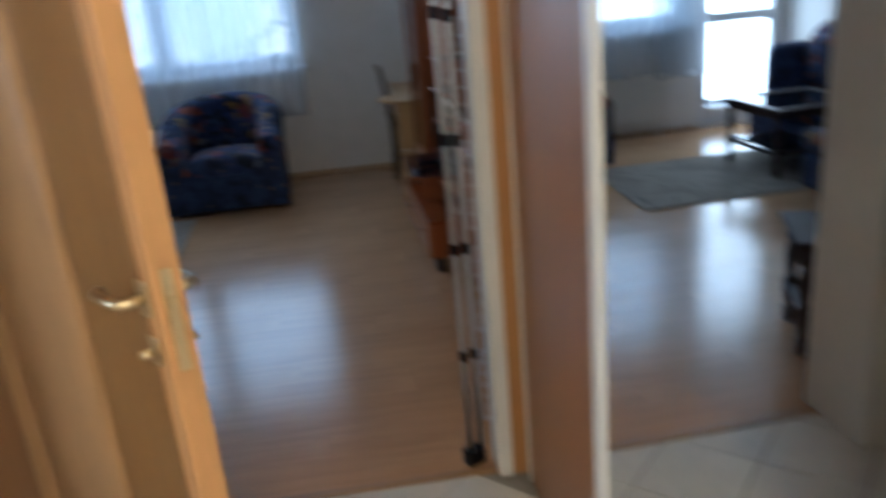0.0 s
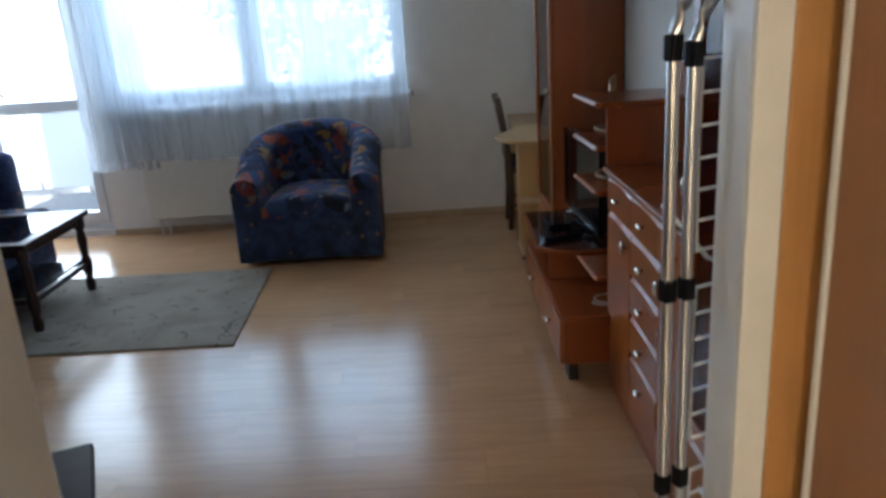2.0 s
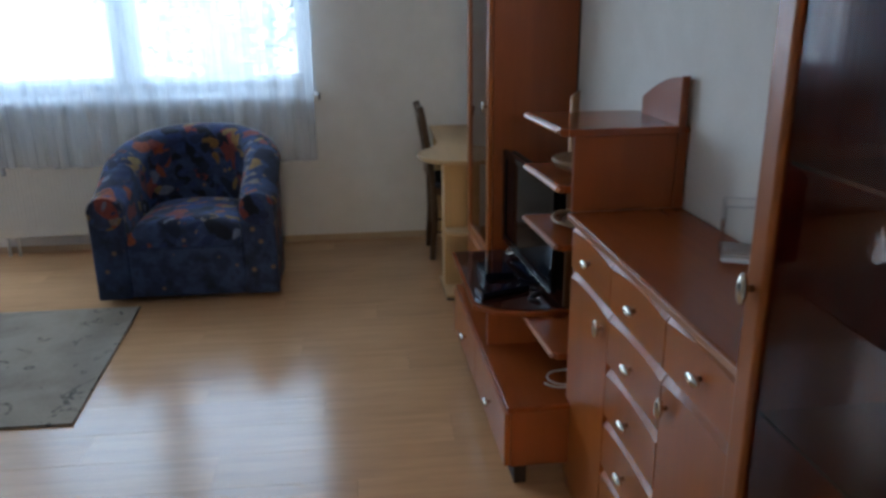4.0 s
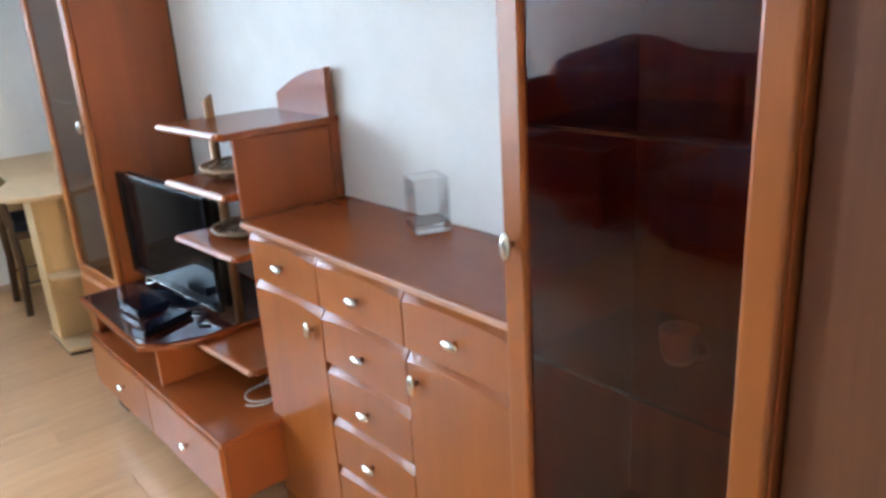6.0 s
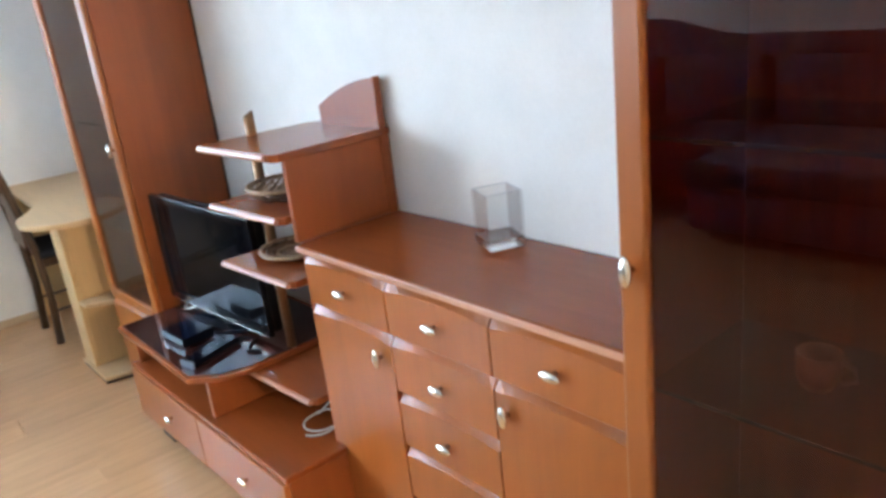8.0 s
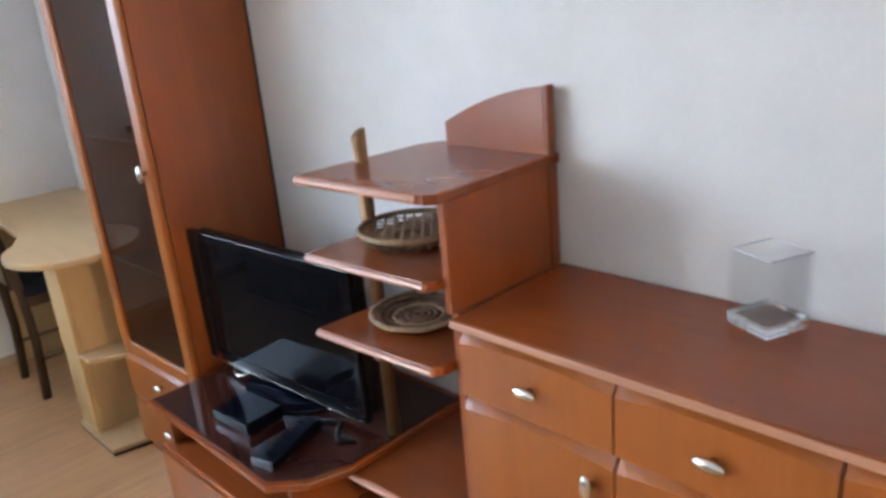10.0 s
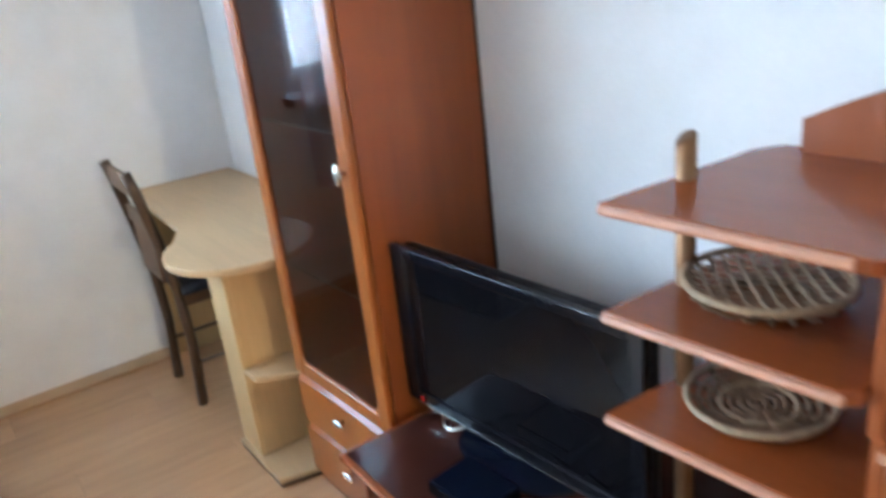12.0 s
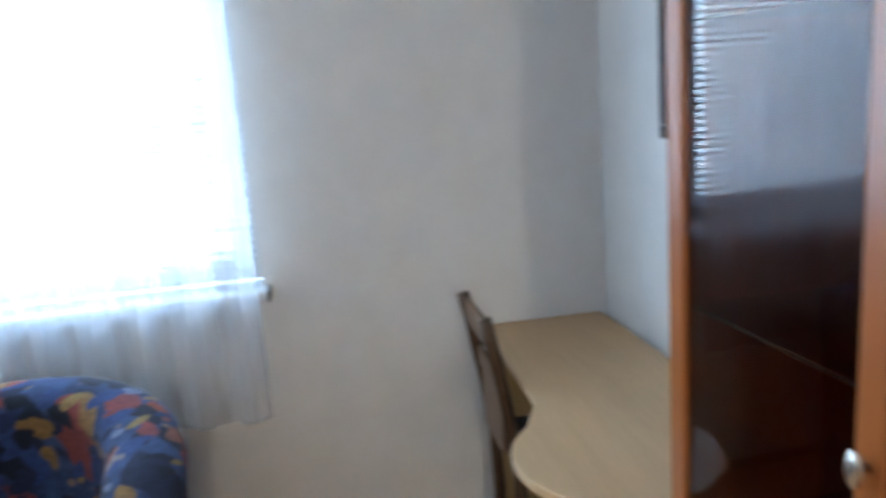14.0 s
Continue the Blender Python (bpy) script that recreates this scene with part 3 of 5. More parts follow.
def window_unit():
    w = thing("window_1", (1.1, Y_N + 0.12, WIN[2]), "white plastic double window, overexposed daylight behind it", "window", kind="structure")
    y0, y1 = Y_N + 0.10, Y_N + 0.17
    x0, x1, z0, z1 = WIN
    part("window_frame", box(x0, x0 + 0.06, y0, y1, z0, z1, 0.006), FRAME_WHITE, w)
    part("window_frame", box(x1 - 0.06, x1, y0, y1, z0, z1, 0.006), FRAME_WHITE, w)
    part("window_frame", box(x0 + 0.061, x1 - 0.061, y0, y1, z0, z0 + 0.06, 0.006), FRAME_WHITE, w)
    part("window_frame", box(x0 + 0.061, x1 - 0.061, y0, y1, z1 - 0.06, z1, 0.006), FRAME_WHITE, w)
    mid = (x0 + x1) / 2
    part("mullion", box(mid - 0.045, mid + 0.045, y0, y1, z0 + 0.061, z1 - 0.061, 0.006), FRAME_WHITE, w)
    for a, b in ((x0 + 0.06, mid - 0.045), (mid + 0.045, x1 - 0.06)):
        sash = part("sash", box(a + 0.001, a + 0.05, y0 - 0.02, y1 - 0.02, z0 + 0.062, z1 - 0.062, 0.006), FRAME_WHITE, w)
        part("sash", box(b - 0.05, b - 0.001, y0 - 0.02, y1 - 0.02, z0 + 0.062, z1 - 0.062, 0.006), FRAME_WHITE, w)
        part("sash", box(a + 0.051, b - 0.051, y0 - 0.02, y1 - 0.02, z0 + 0.062, z0 + 0.115, 0.006), FRAME_WHITE, w)
        part("sash", box(a + 0.051, b - 0.051, y0 - 0.02, y1 - 0.02, z1 - 0.115, z1 - 0.062, 0.006), FRAME_WHITE, w)
        p = part("pane", box(a + 0.05, b - 0.05, y0 + 0.02, y0 + 0.026, z0 + 0.115, z1 - 0.115), WINDOW_GLASS, w)
        p.visible_shadow = False
    part("window_sill", box(x0 - 0.07, x1 + 0.015, Y_N - 0.09, Y_N + 0.099, z0 - 0.03, z0, 0.006), FRAME_WHITE, w, "white sill board with a dark end cap")
    part("sill_cap", box(x1 + 0.0155, x1 + 0.023, Y_N - 0.092, Y_N - 0.001, z0 - 0.034, z0 + 0.002, 0.002), plain("grey_cap", (0.12, 0.13, 0.15), 0.5), w)


def venetian_blind():
    t = thing("venetian_blind", (1.11, Y_N + 0.055, WIN[3]), "white half-open venetian blind behind the sheer curtain", "blind")
    x0, x1 = WIN[0] + 0.02, WIN[1] - 0.02
    part("head_rail", box(x0, x1, Y_N + 0.04, Y_N + 0.07, WIN[3] - 0.032, WIN[3] - 0.002, 0.003), FRAME_WHITE, t)
    part("bottom_rail", box(x0, x1, Y_N + 0.046, Y_N + 0.066, WIN[2] + 0.06, WIN[2] + 0.072, 0.003), FRAME_WHITE, t)
    bm = box(-(x1 - x0) / 2, (x1 - x0) / 2, -0.0115, 0.0115, -0.0005, 0.0005)
    mesh = finish("slat", bm, FRAME_WHITE)
    z = WIN[2] + 0.09
    while z < WIN[3] - 0.045:
        ob = new("slat", mesh)
        ob.parent = t
        ob.matrix_parent_inverse = t.matrix_basis.inverted()
        ob.matrix_basis = pose((x0 + x1) / 2, Y_N + 0.056, z, 28, 0, 0)
        z += 0.026
    for x in (x0 + 0.25, (x0 + x1) / 2, x1 - 0.25):
        part("cord", tube([(x, Y_N + 0.0425, WIN[2] + 0.07), (x, Y_N + 0.0425, WIN[3] - 0.033)], 0.0012, 4), FRAME_WHITE, t)


venetian_blind()


def balcony_door():
    w = thing("door_2", (-0.5, Y_N + 0.12, 0.05), "white plastic balcony door with two panes and daylight behind", "balcony door", kind="structure")
    x0, x1, z0, z1 = BAL
    y0, y1 = Y_N + 0.06, Y_N + 0.14
    part("door_frame", box(x0, x0 + 0.05, y0, y1, z0, z1, 0.006), FRAME_WHITE, w)
    part("door_frame", box(x1 - 0.05, x1, y0, y1, z0, z1, 0.006), FRAME_WHITE, w)
    part("door_frame", box(x0 + 0.051, x1 - 0.051, y0, y1, z1 - 0.05, z1, 0.006), FRAME_WHITE, w)
    part("door_sill", box(x0 + 0.051, x1 - 0.051, y0, y1, z0, z0 + 0.05, 0.006), FRAME_WHITE, w)
    a, b = x0 + 0.05, x1 - 0.05
    for q in ((a + 0.001, a + 0.07, z0 + 0.051, z1 - 0.051), (b - 0.07, b - 0.001, z0 + 0.051, z1 - 0.051)):
        part("stile", box(q[0], q[1], y0 - 0.02, y1 - 0.02, q[2], q[3], 0.006), FRAME_WHITE, w)
    for q in ((z0 + 0.052, z0 + 0.13), (0.95, 1.04), (z1 - 0.13, z1 - 0.052)):
        part("rail", box(a + 0.071, b - 0.071, y0 - 0.02, y1 - 0.02, q[0], q[1], 0.006), FRAME_WHITE, w)
    for q in ((z0 + 0.13, 0.95), (1.04, z1 - 0.13)):
        p = part("pane", box(a + 0.07, b - 0.07, y0 + 0.02, y0 + 0.026, *q), WINDOW_GLASS, w)
        p.visible_shadow = False
    part("door_handle", tube([(b - 0.035, y0 - 0.021, 1.1), (b - 0.035, y0 - 0.06, 1.1), (b - 0.035, y0 - 0.065, 1.08), (b - 0.035, y0 - 0.065, 0.99)], 0.009, 8), FRAME_WHITE, w, "", True)


window_unit()
balcony_door()

balcony = tagged(new("balcony"), "concrete balcony slab with a pale panelled parapet", "balcony", kind="structure")
part("slab", box(-2.0, 3.2, Y_N + 0.352, Y_N + 1.6, -0.12, 0.02, 0.01), CONCRETE, balcony)
for i in range(9):
    part("parapet_panel", box(-1.95 + 0.57 * i, -1.95 + 0.57 * i + 0.53, Y_N + 1.5, Y_N + 1.53, 0.1, 0.86, 0.004), PARAPET, balcony)
part("top_rail", box(-2.0, 3.2, Y_N + 1.48, Y_N + 1.55, 0.9, 0.94, 0.008), ALU, balcony)
for i in range(6):
    part("rail_post", box(-1.99 + 1.02 * i, -1.95 + 1.02 * i, Y_N + 1.535, Y_N + 1.565, 0.02, 0.9, 0.004), ALU, balcony)

GROUND_Z = -3.2
single("ground", box(-900, 900, Y_N + 0.36, 1800, GROUND_Z - 0.2, GROUND_Z), PAVING, "pale concrete courtyard below the balcony", "courtyard", kind="structure")


def tree(x, y, h, r, seed, label):
    rnd = random.Random(seed)
    t = thing("tree", (x, y, GROUND_Z), label, "tree", "garden trees")
    bm = bmesh.new()
    z0 = GROUND_Z
    tube([(x, y, z0), (x + 0.05, y, z0 + h * 0.3), (x - 0.04, y, z0 + h * 0.6), (x, y, z0 + h * 0.85)], 0.14, 8, bm=bm)
    tips = []
    for i in range(9):
        a, up = rnd.uniform(0, 6.28), rnd.uniform(0.3, 0.75)
        p = Vector((x, y, z0 + h * up))
        q = p + Vector((math.cos(a) * r * 0.7, math.sin(a) * r * 0.7, h * 0.18))
        tube([p, (p + q) / 2 + Vector((0, 0, 0.1)), q], 0.04, 6, bm=bm)
        tips += [q, (p + q) / 2]
    part("trunk", bm, BARK, t)
    bm = bmesh.new()
    tips += [Vector((x + rnd.gauss(0, r * 0.4), y + rnd.gauss(0, r * 0.4), z0 + h * rnd.uniform(0.4, 1.0))) for _ in range(24)]
    for c in tips:
        s = r * rnd.uniform(0.22, 0.42)
        for _ in range(80):
            d = Vector((rnd.gauss(0, 1), rnd.gauss(0, 1), rnd.gauss(0, 0.8))).normalized() * s * rnd.random() ** 0.4
            p = c + d
            a = Vector((rnd.gauss(0, 1), rnd.gauss(0, 1), rnd.gauss(0, 1))).normalized() * 0.075
            b = a.cross(Vector((rnd.gauss(0, 1), rnd.gauss(0, 1), rnd.gauss(0, 1)))).normalized() * 0.045
            bm.faces.new([bm.verts.new(v) for v in (p - a, p + b, p + a, p - b)])
    part("crown", bm, LEAF, t, "loose green leaves with gaps")


tree(0.2, 15.5, 6.3, 1.9, 3, "leafy green garden tree beyond the balcony")
tree(4.4, 17.0, 6.8, 2.2, 5, "leafy green garden tree beyond the balcony")
tree(-11.0, 21.0, 6.0, 2.0, 8, "leafy green garden tree beyond the balcony")


def far_house(x, y, w, d, h):
    hs = thing("house", (x, y, GROUND_Z), "pale rendered house with a red tiled roof", "house")
    part("wall", box(x - w / 2, x + w / 2, y, y + d, GROUND_Z, GROUND_Z + h), FACADE, hs)
    bm = bmesh.new()
    z = GROUND_Z + h
    a = [bm.verts.new(q) for q in ((x - w / 2 - 0.4, y - 0.4, z), (x + w / 2 + 0.4, y - 0.4, z), (x + w / 2 + 0.4, y + d + 0.4, z), (x - w / 2 - 0.4, y + d + 0.4, z),
                                   (x - w / 2 - 0.4, y + d / 2, z + 3.0), (x + w / 2 + 0.4, y + d / 2, z + 3.0))]
    for q in ((0, 1, 5, 4), (2, 3, 4, 5), (1, 2, 5), (3, 0, 4), (3, 2, 1, 0)):
        bm.faces.new([a[i] for i in q])
    part("roof", bm, ROOF, hs)
    for r in range(5):
        for c in range(14):
            cx = x - w / 2 + w * (c + 0.5) / 14
            zz = GROUND_Z + 0.9 + 2.8 * r
            win = part("window", box(cx - 0.55, cx + 0.55, y - 0.05, y - 0.01, zz, zz + 1.3, 0.01), FRAME_WHITE, hs)
            part("pane", box(cx - 0.47, cx + 0.47, y - 0.06, y - 0.051, zz + 0.08, zz + 1.22), FAR_PANE, win)


far_house(-4.0, 34.0, 60.0, 12.0, 15.0)


def curtain(name, x0, x1, y, z0, z1, waves, depth, label, seed):
    rnd = random.Random(seed)
    ph = [rnd.uniform(0, 6.28) for _ in range(5)]

    def fn(u, v):
        s = u * waves * 2 * math.pi
        gather = 1.0 - 0.18 * v
        d = math.sin(s + ph[0] + 0.8 * math.sin(u * 9 + ph[1])) + 0.5 * math.sin(2.3 * s + ph[2]) * (0.5 + 0.5 * math.sin(u * 5 + ph[3]))
        x = x0 + (x1 - x0) * u + 0.012 * math.sin(3.1 * s + ph[4]) * (1 - v)
        z = z0 + (z1 - z0) * v + (0.012 * math.sin(u * 11 + ph[1]) if v == 0 else 0)
        return (x, y + depth * d * gather * (0.6 + 0.4 * (1 - v)), z)
    bm = grid_surface(int(waves * 14) + 2, 14, fn)
    t = thing(name, ((x0 + x1) / 2, y, z0), label, "curtain", "window curtains")
    part("cloth", bm, VOILE, t, "", True)
    hem = bmesh.new()
    top = [fn(i / 200, 0) for i in range(201)]
    tube([(a, b, c + 0.004) for a, b, c in top], 0.004, 5, bm=hem)
    part("hem", hem, VOILE, t, "denser sewn hem", True)


curtain("curtain", -0.02, 2.265, 7.2, 0.57, 2.42, 17, 0.022, "white sheer voile curtain hanging over the window", 4)
curtain("curtain", -0.12, 0.42, 7.235, 0.52, 2.42, 9, 0.03, "gathered white sheer curtain beside the balcony door", 9)
single("curtain_rail", tube([(-0.95, 7.2, 2.44), (2.5, 7.2, 2.44)], 0.012, 10), FRAME_WHITE, "white curtain rail above the window", "curtain rail", smooth=True)

# ---------------------------------------------------------------- radiator


def radiator():
    t = thing("radiator", (1.0, 7.28, 0.12), "cream enamelled panel radiator under the window", "radiator")
    x0, x1, z0, z1 = 0.25, 1.95, 0.125, 0.66
    part("front_panel", box(x0, x1, 7.235, 7.25, z0, z1, 0.006), RADIATOR_WHITE, t)
    for i in range(33):
        x = x0 + 0.04 + i * 0.05
        part("fin", box(x, x + 0.026, 7.2342, 7.2348, z0 + 0.05, z1 - 0.05, 0.0015), RADIATOR_WHITE, t)
    part("back_panel", box(x0, x1, 7.30, 7.315, z0, z1, 0.006), RADIATOR_WHITE, t)
    part("top_grille", box(x0, x1, 7.251, 7.299, z1 - 0.02, z1 - 0.004, 0.003), RADIATOR_WHITE, t)
    for x in (x0, x1 - 0.012):
        part("side_cover", box(x, x + 0.012, 7.251, 7.299, z0, z1 - 0.021, 0.003), RADIATOR_WHITE, t)
    part("pipe", tube([(x0 + 0.06, 7.275, z0), (x0 + 0.06, 7.275, 0.0)], 0.009, 8), RADIATOR_WHITE, t, "", True)
    part("pipe", tube([(x0 + 0.12, 7.275, z0), (x0 + 0.12, 7.275, 0.0)], 0.009, 8), RADIATOR_WHITE, t, "", True)
    part("bracket", box(1.0, 1.04, 7.316, 7.339, 0.3, 0.5), RADIATOR_WHITE, t)


radiator()

# ---------------------------------------------------------------- wall unit


def arched_front(x, y0, y1, z0, z1, t=0.022, n=12, low=0.015, high=0.027, slope=0.017):
    """A drawer or door front facing -x whose top edge is bevelled back, the bevel rising in a shallow arch."""
    bm = bmesh.new()
    rows = []
    e = 0.003
    for i in range(n + 1):
        u = i / n
        y = y0 + (y1 - y0) * u
        d = high - (high - low) * (1 - (2 * u - 1) ** 2)
        rows.append([bm.verts.new(q) for q in ((x + t, y, z0), (x + e, y, z0), (x, y, z0 + e), (x, y, z1 - d), (x + slope, y, z1 - 0.001), (x + slope + 0.001, y, z1), (x + t, y, z1))])
    for a, b in zip(rows, rows[1:]):
        for j in range(7):
            k = (j + 1) % 7
            bm.faces.new((a[j], b[j], b[k], a[k]))
    bm.faces.new(rows[0])
    bm.faces.new(rows[-1][::-1])
    bmesh.ops.recalc_face_normals(bm, faces=list(bm.faces))
    return bm


def plain_front(x, y0, y1, z0, z1, t=0.02):
    return box(x, x + t, y0, y1, z0, z1, 0.003)


def knob(parent, x, y, z, upright=False):
    """Almond-shaped metal knob on a short neck."""
    bm = bmesh.new()
    lathe([(0.006, 0.0), (0.005, -0.009), (0.009, -0.013)], (x, y, z), "x", 10, bm)

    def fn(u, v):
        a, b = u * 2 * math.pi, (v - 0.5) * math.pi
        c = math.cos(b)
        return (0.0085 * math.sin(b), 0.0265 * c * math.cos(a), 0.012 * c * math.sin(a))
    dome = grid_surface(16, 9, fn, True)
    bmesh.ops.remove_doubles(dome, verts=list(dome.verts), dist=0.0004)
    for v in dome.verts:
        p = v.co.copy()
        if upright:
            p.y, p.z = p.z, p.y
        v.co = (x - 0.018 + p.x, y + p.y, z + p.z)
    bmesh.ops.recalc_face_normals(dome, faces=list(dome.faces))
    me = bpy.data.meshes.new("tmp")
    dome.to_mesh(me)
    dome.free()
    bm.from_mesh(me)
    bpy.data.meshes.remove(me)
    part("knob", bm, CHROME, parent, "brushed metal knob", True)


SB = dict(x=3.126, y0=3.535, y1=4.543, top=0.896)


def sideboard():
    t = thing("sideboard", (3.3, 4.03, 0), "cherry veneer sideboard with arched drawer fronts and metal knobs", "sideboard")
    x0, y0, y1, zt = SB["x"], SB["y0"], SB["y1"], SB["top"]
    xf = x0 + 0.012
    part("body", box(xf + 0.022, X_E - 0.004, y0 + 0.002, y1 - 0.002, 0.03, zt - 0.024), CHERRY, t)
    part("plinth", box(xf + 0.004, X_E - 0.004, y0 + 0.004, y1 - 0.004, 0.0, 0.029, 0.002), CHERRY, t)
    part("top", box(x0 - 0.004, X_E - 0.004, y0, y1, zt - 0.022, zt, 0.006, 3), [CHERRY_TOP], t, "reddish glossy top with a rounded front edge")
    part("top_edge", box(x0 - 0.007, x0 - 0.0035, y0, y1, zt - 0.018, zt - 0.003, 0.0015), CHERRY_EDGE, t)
    w = (y1 - y0) / 3
    g = 0.0025
    cols = [(y0 + w * i + g, y0 + w * (i + 1) - g) for i in range(3)]
    rows5 = [(0.867, 0.731), (0.727, 0.583), (0.579, 0.434), (0.430, 0.283), (0.279, 0.036)]
    for i in (0, 2):
        a, b = cols[i]
        d = part("drawer_front", arched_front(xf, a, b, 0.731, 0.867), CHERRY_FRONT, t)
        knob(t, xf, (a + b) / 2, 0.796)
        part("door", arched_front(xf, a, b, 0.036, 0.727), CHERRY_FRONT, t)
        knob(t, xf, b - 0.033 if i == 0 else a + 0.043, 0.66, True)
    a, b = cols[1]
    for (z1, z0), kz in zip(rows5, (0.796, 0.648, 0.499, 0.35, 0.198)):
        part("drawer_front", arched_front(xf, a, b, z0, z1), CHERRY_FRONT, t)
        knob(t, xf, (a + b) / 2, kz)


sideboard()


def hutch():
    """Open corner shelf between the sideboard and the television bench."""
    t = thing("corner_shelf", (3.3, 4.74, 0.44), "cherry open shelf with four boards on a bronze post", "shelf unit")
    y0 = 4.5465
    part("side_panel", box(3.135, X_E - 0.004, y0, y0 + 0.018, SB["top"] + 0.0005, 1.112, 0.002), CHERRY, t)
    part("side_panel", box(3.15, X_E - 0.004, y0, y0 + 0.018, 0.31, SB["top"] - 0.001, 0.002), CHERRY, t)
    n = 14
    bm = bmesh.new()
    pts = []
    for i in range(n + 1):
        u = i / n
        y = y0 + 0.006 + 0.275 * u
        pts.append((y, 1.268 - 0.083 * u ** 1.7))
    front = [bm.verts.new((3.436, y, z)) for y, z in pts]
    back = [bm.verts.new((3.455, y, z)) for y, z in pts]
    fl = [bm.verts.new((3.436, y, 1.134)) for y, z in pts]
    bl = [bm.verts.new((3.455, y, 1.134)) for y, z in pts]
    for i in range(n):
        bm.faces.new((front[i], front[i + 1], fl[i + 1], fl[i]))
        bm.faces.new((back[i + 1], back[i], bl[i], bl[i + 1]))
        bm.faces.new((front[i + 1], front[i], back[i], back[i + 1]))
        bm.faces.new((fl[i], fl[i + 1], bl[i + 1], bl[i]))
    bm.faces.new((front[0], fl[0], bl[0], back[0]))
    bm.faces.new((front[-1], back[-1], bl[-1], fl[-1]))
    bmesh.ops.recalc_face_normals(bm, faces=list(bm.faces))
    part("arched_back_panel", bm, CHERRY, t)
    part("back_edge", box(3.434, 3.457, y0 - 0.006, y0 + 0.004, SB["top"] + 0.001, 1.272, 0.002), CHERRY, t)
    y1 = 4.92
    for k, z in enumerate((1.134, 0.967, 0.792, 0.44)):
        ya = y0 + 0.0185 if k else y0 - 0.006
        out = [(3.083, y1), (3.1, max(ya + 0.02, y1 - 0.36)), (3.116, ya), (X_E - 0.006, ya), (X_E - 0.006, y1 - 0.05), (3.415, y1 - 0.022)]
        part("shelf_board", prism(out, z - 0.021, z, 0.003), CHERRY_TOP, t, "reddish glossy shelf board with a pale front edge")
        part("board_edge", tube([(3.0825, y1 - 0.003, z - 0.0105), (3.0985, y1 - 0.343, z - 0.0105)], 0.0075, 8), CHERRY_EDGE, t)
    post = lathe([(0.0155, 0.4405), (0.0155, 1.18)], (3.235, 4.888, 0), "z", 16)
    for v in post.verts:
        if v.co.z > 1.1:
            v.co.z += 0.7 * (v.co.x - 3.235) + 0.012
    part("post", post, BRONZE, t, "bronze-coloured round post", True)


hutch()


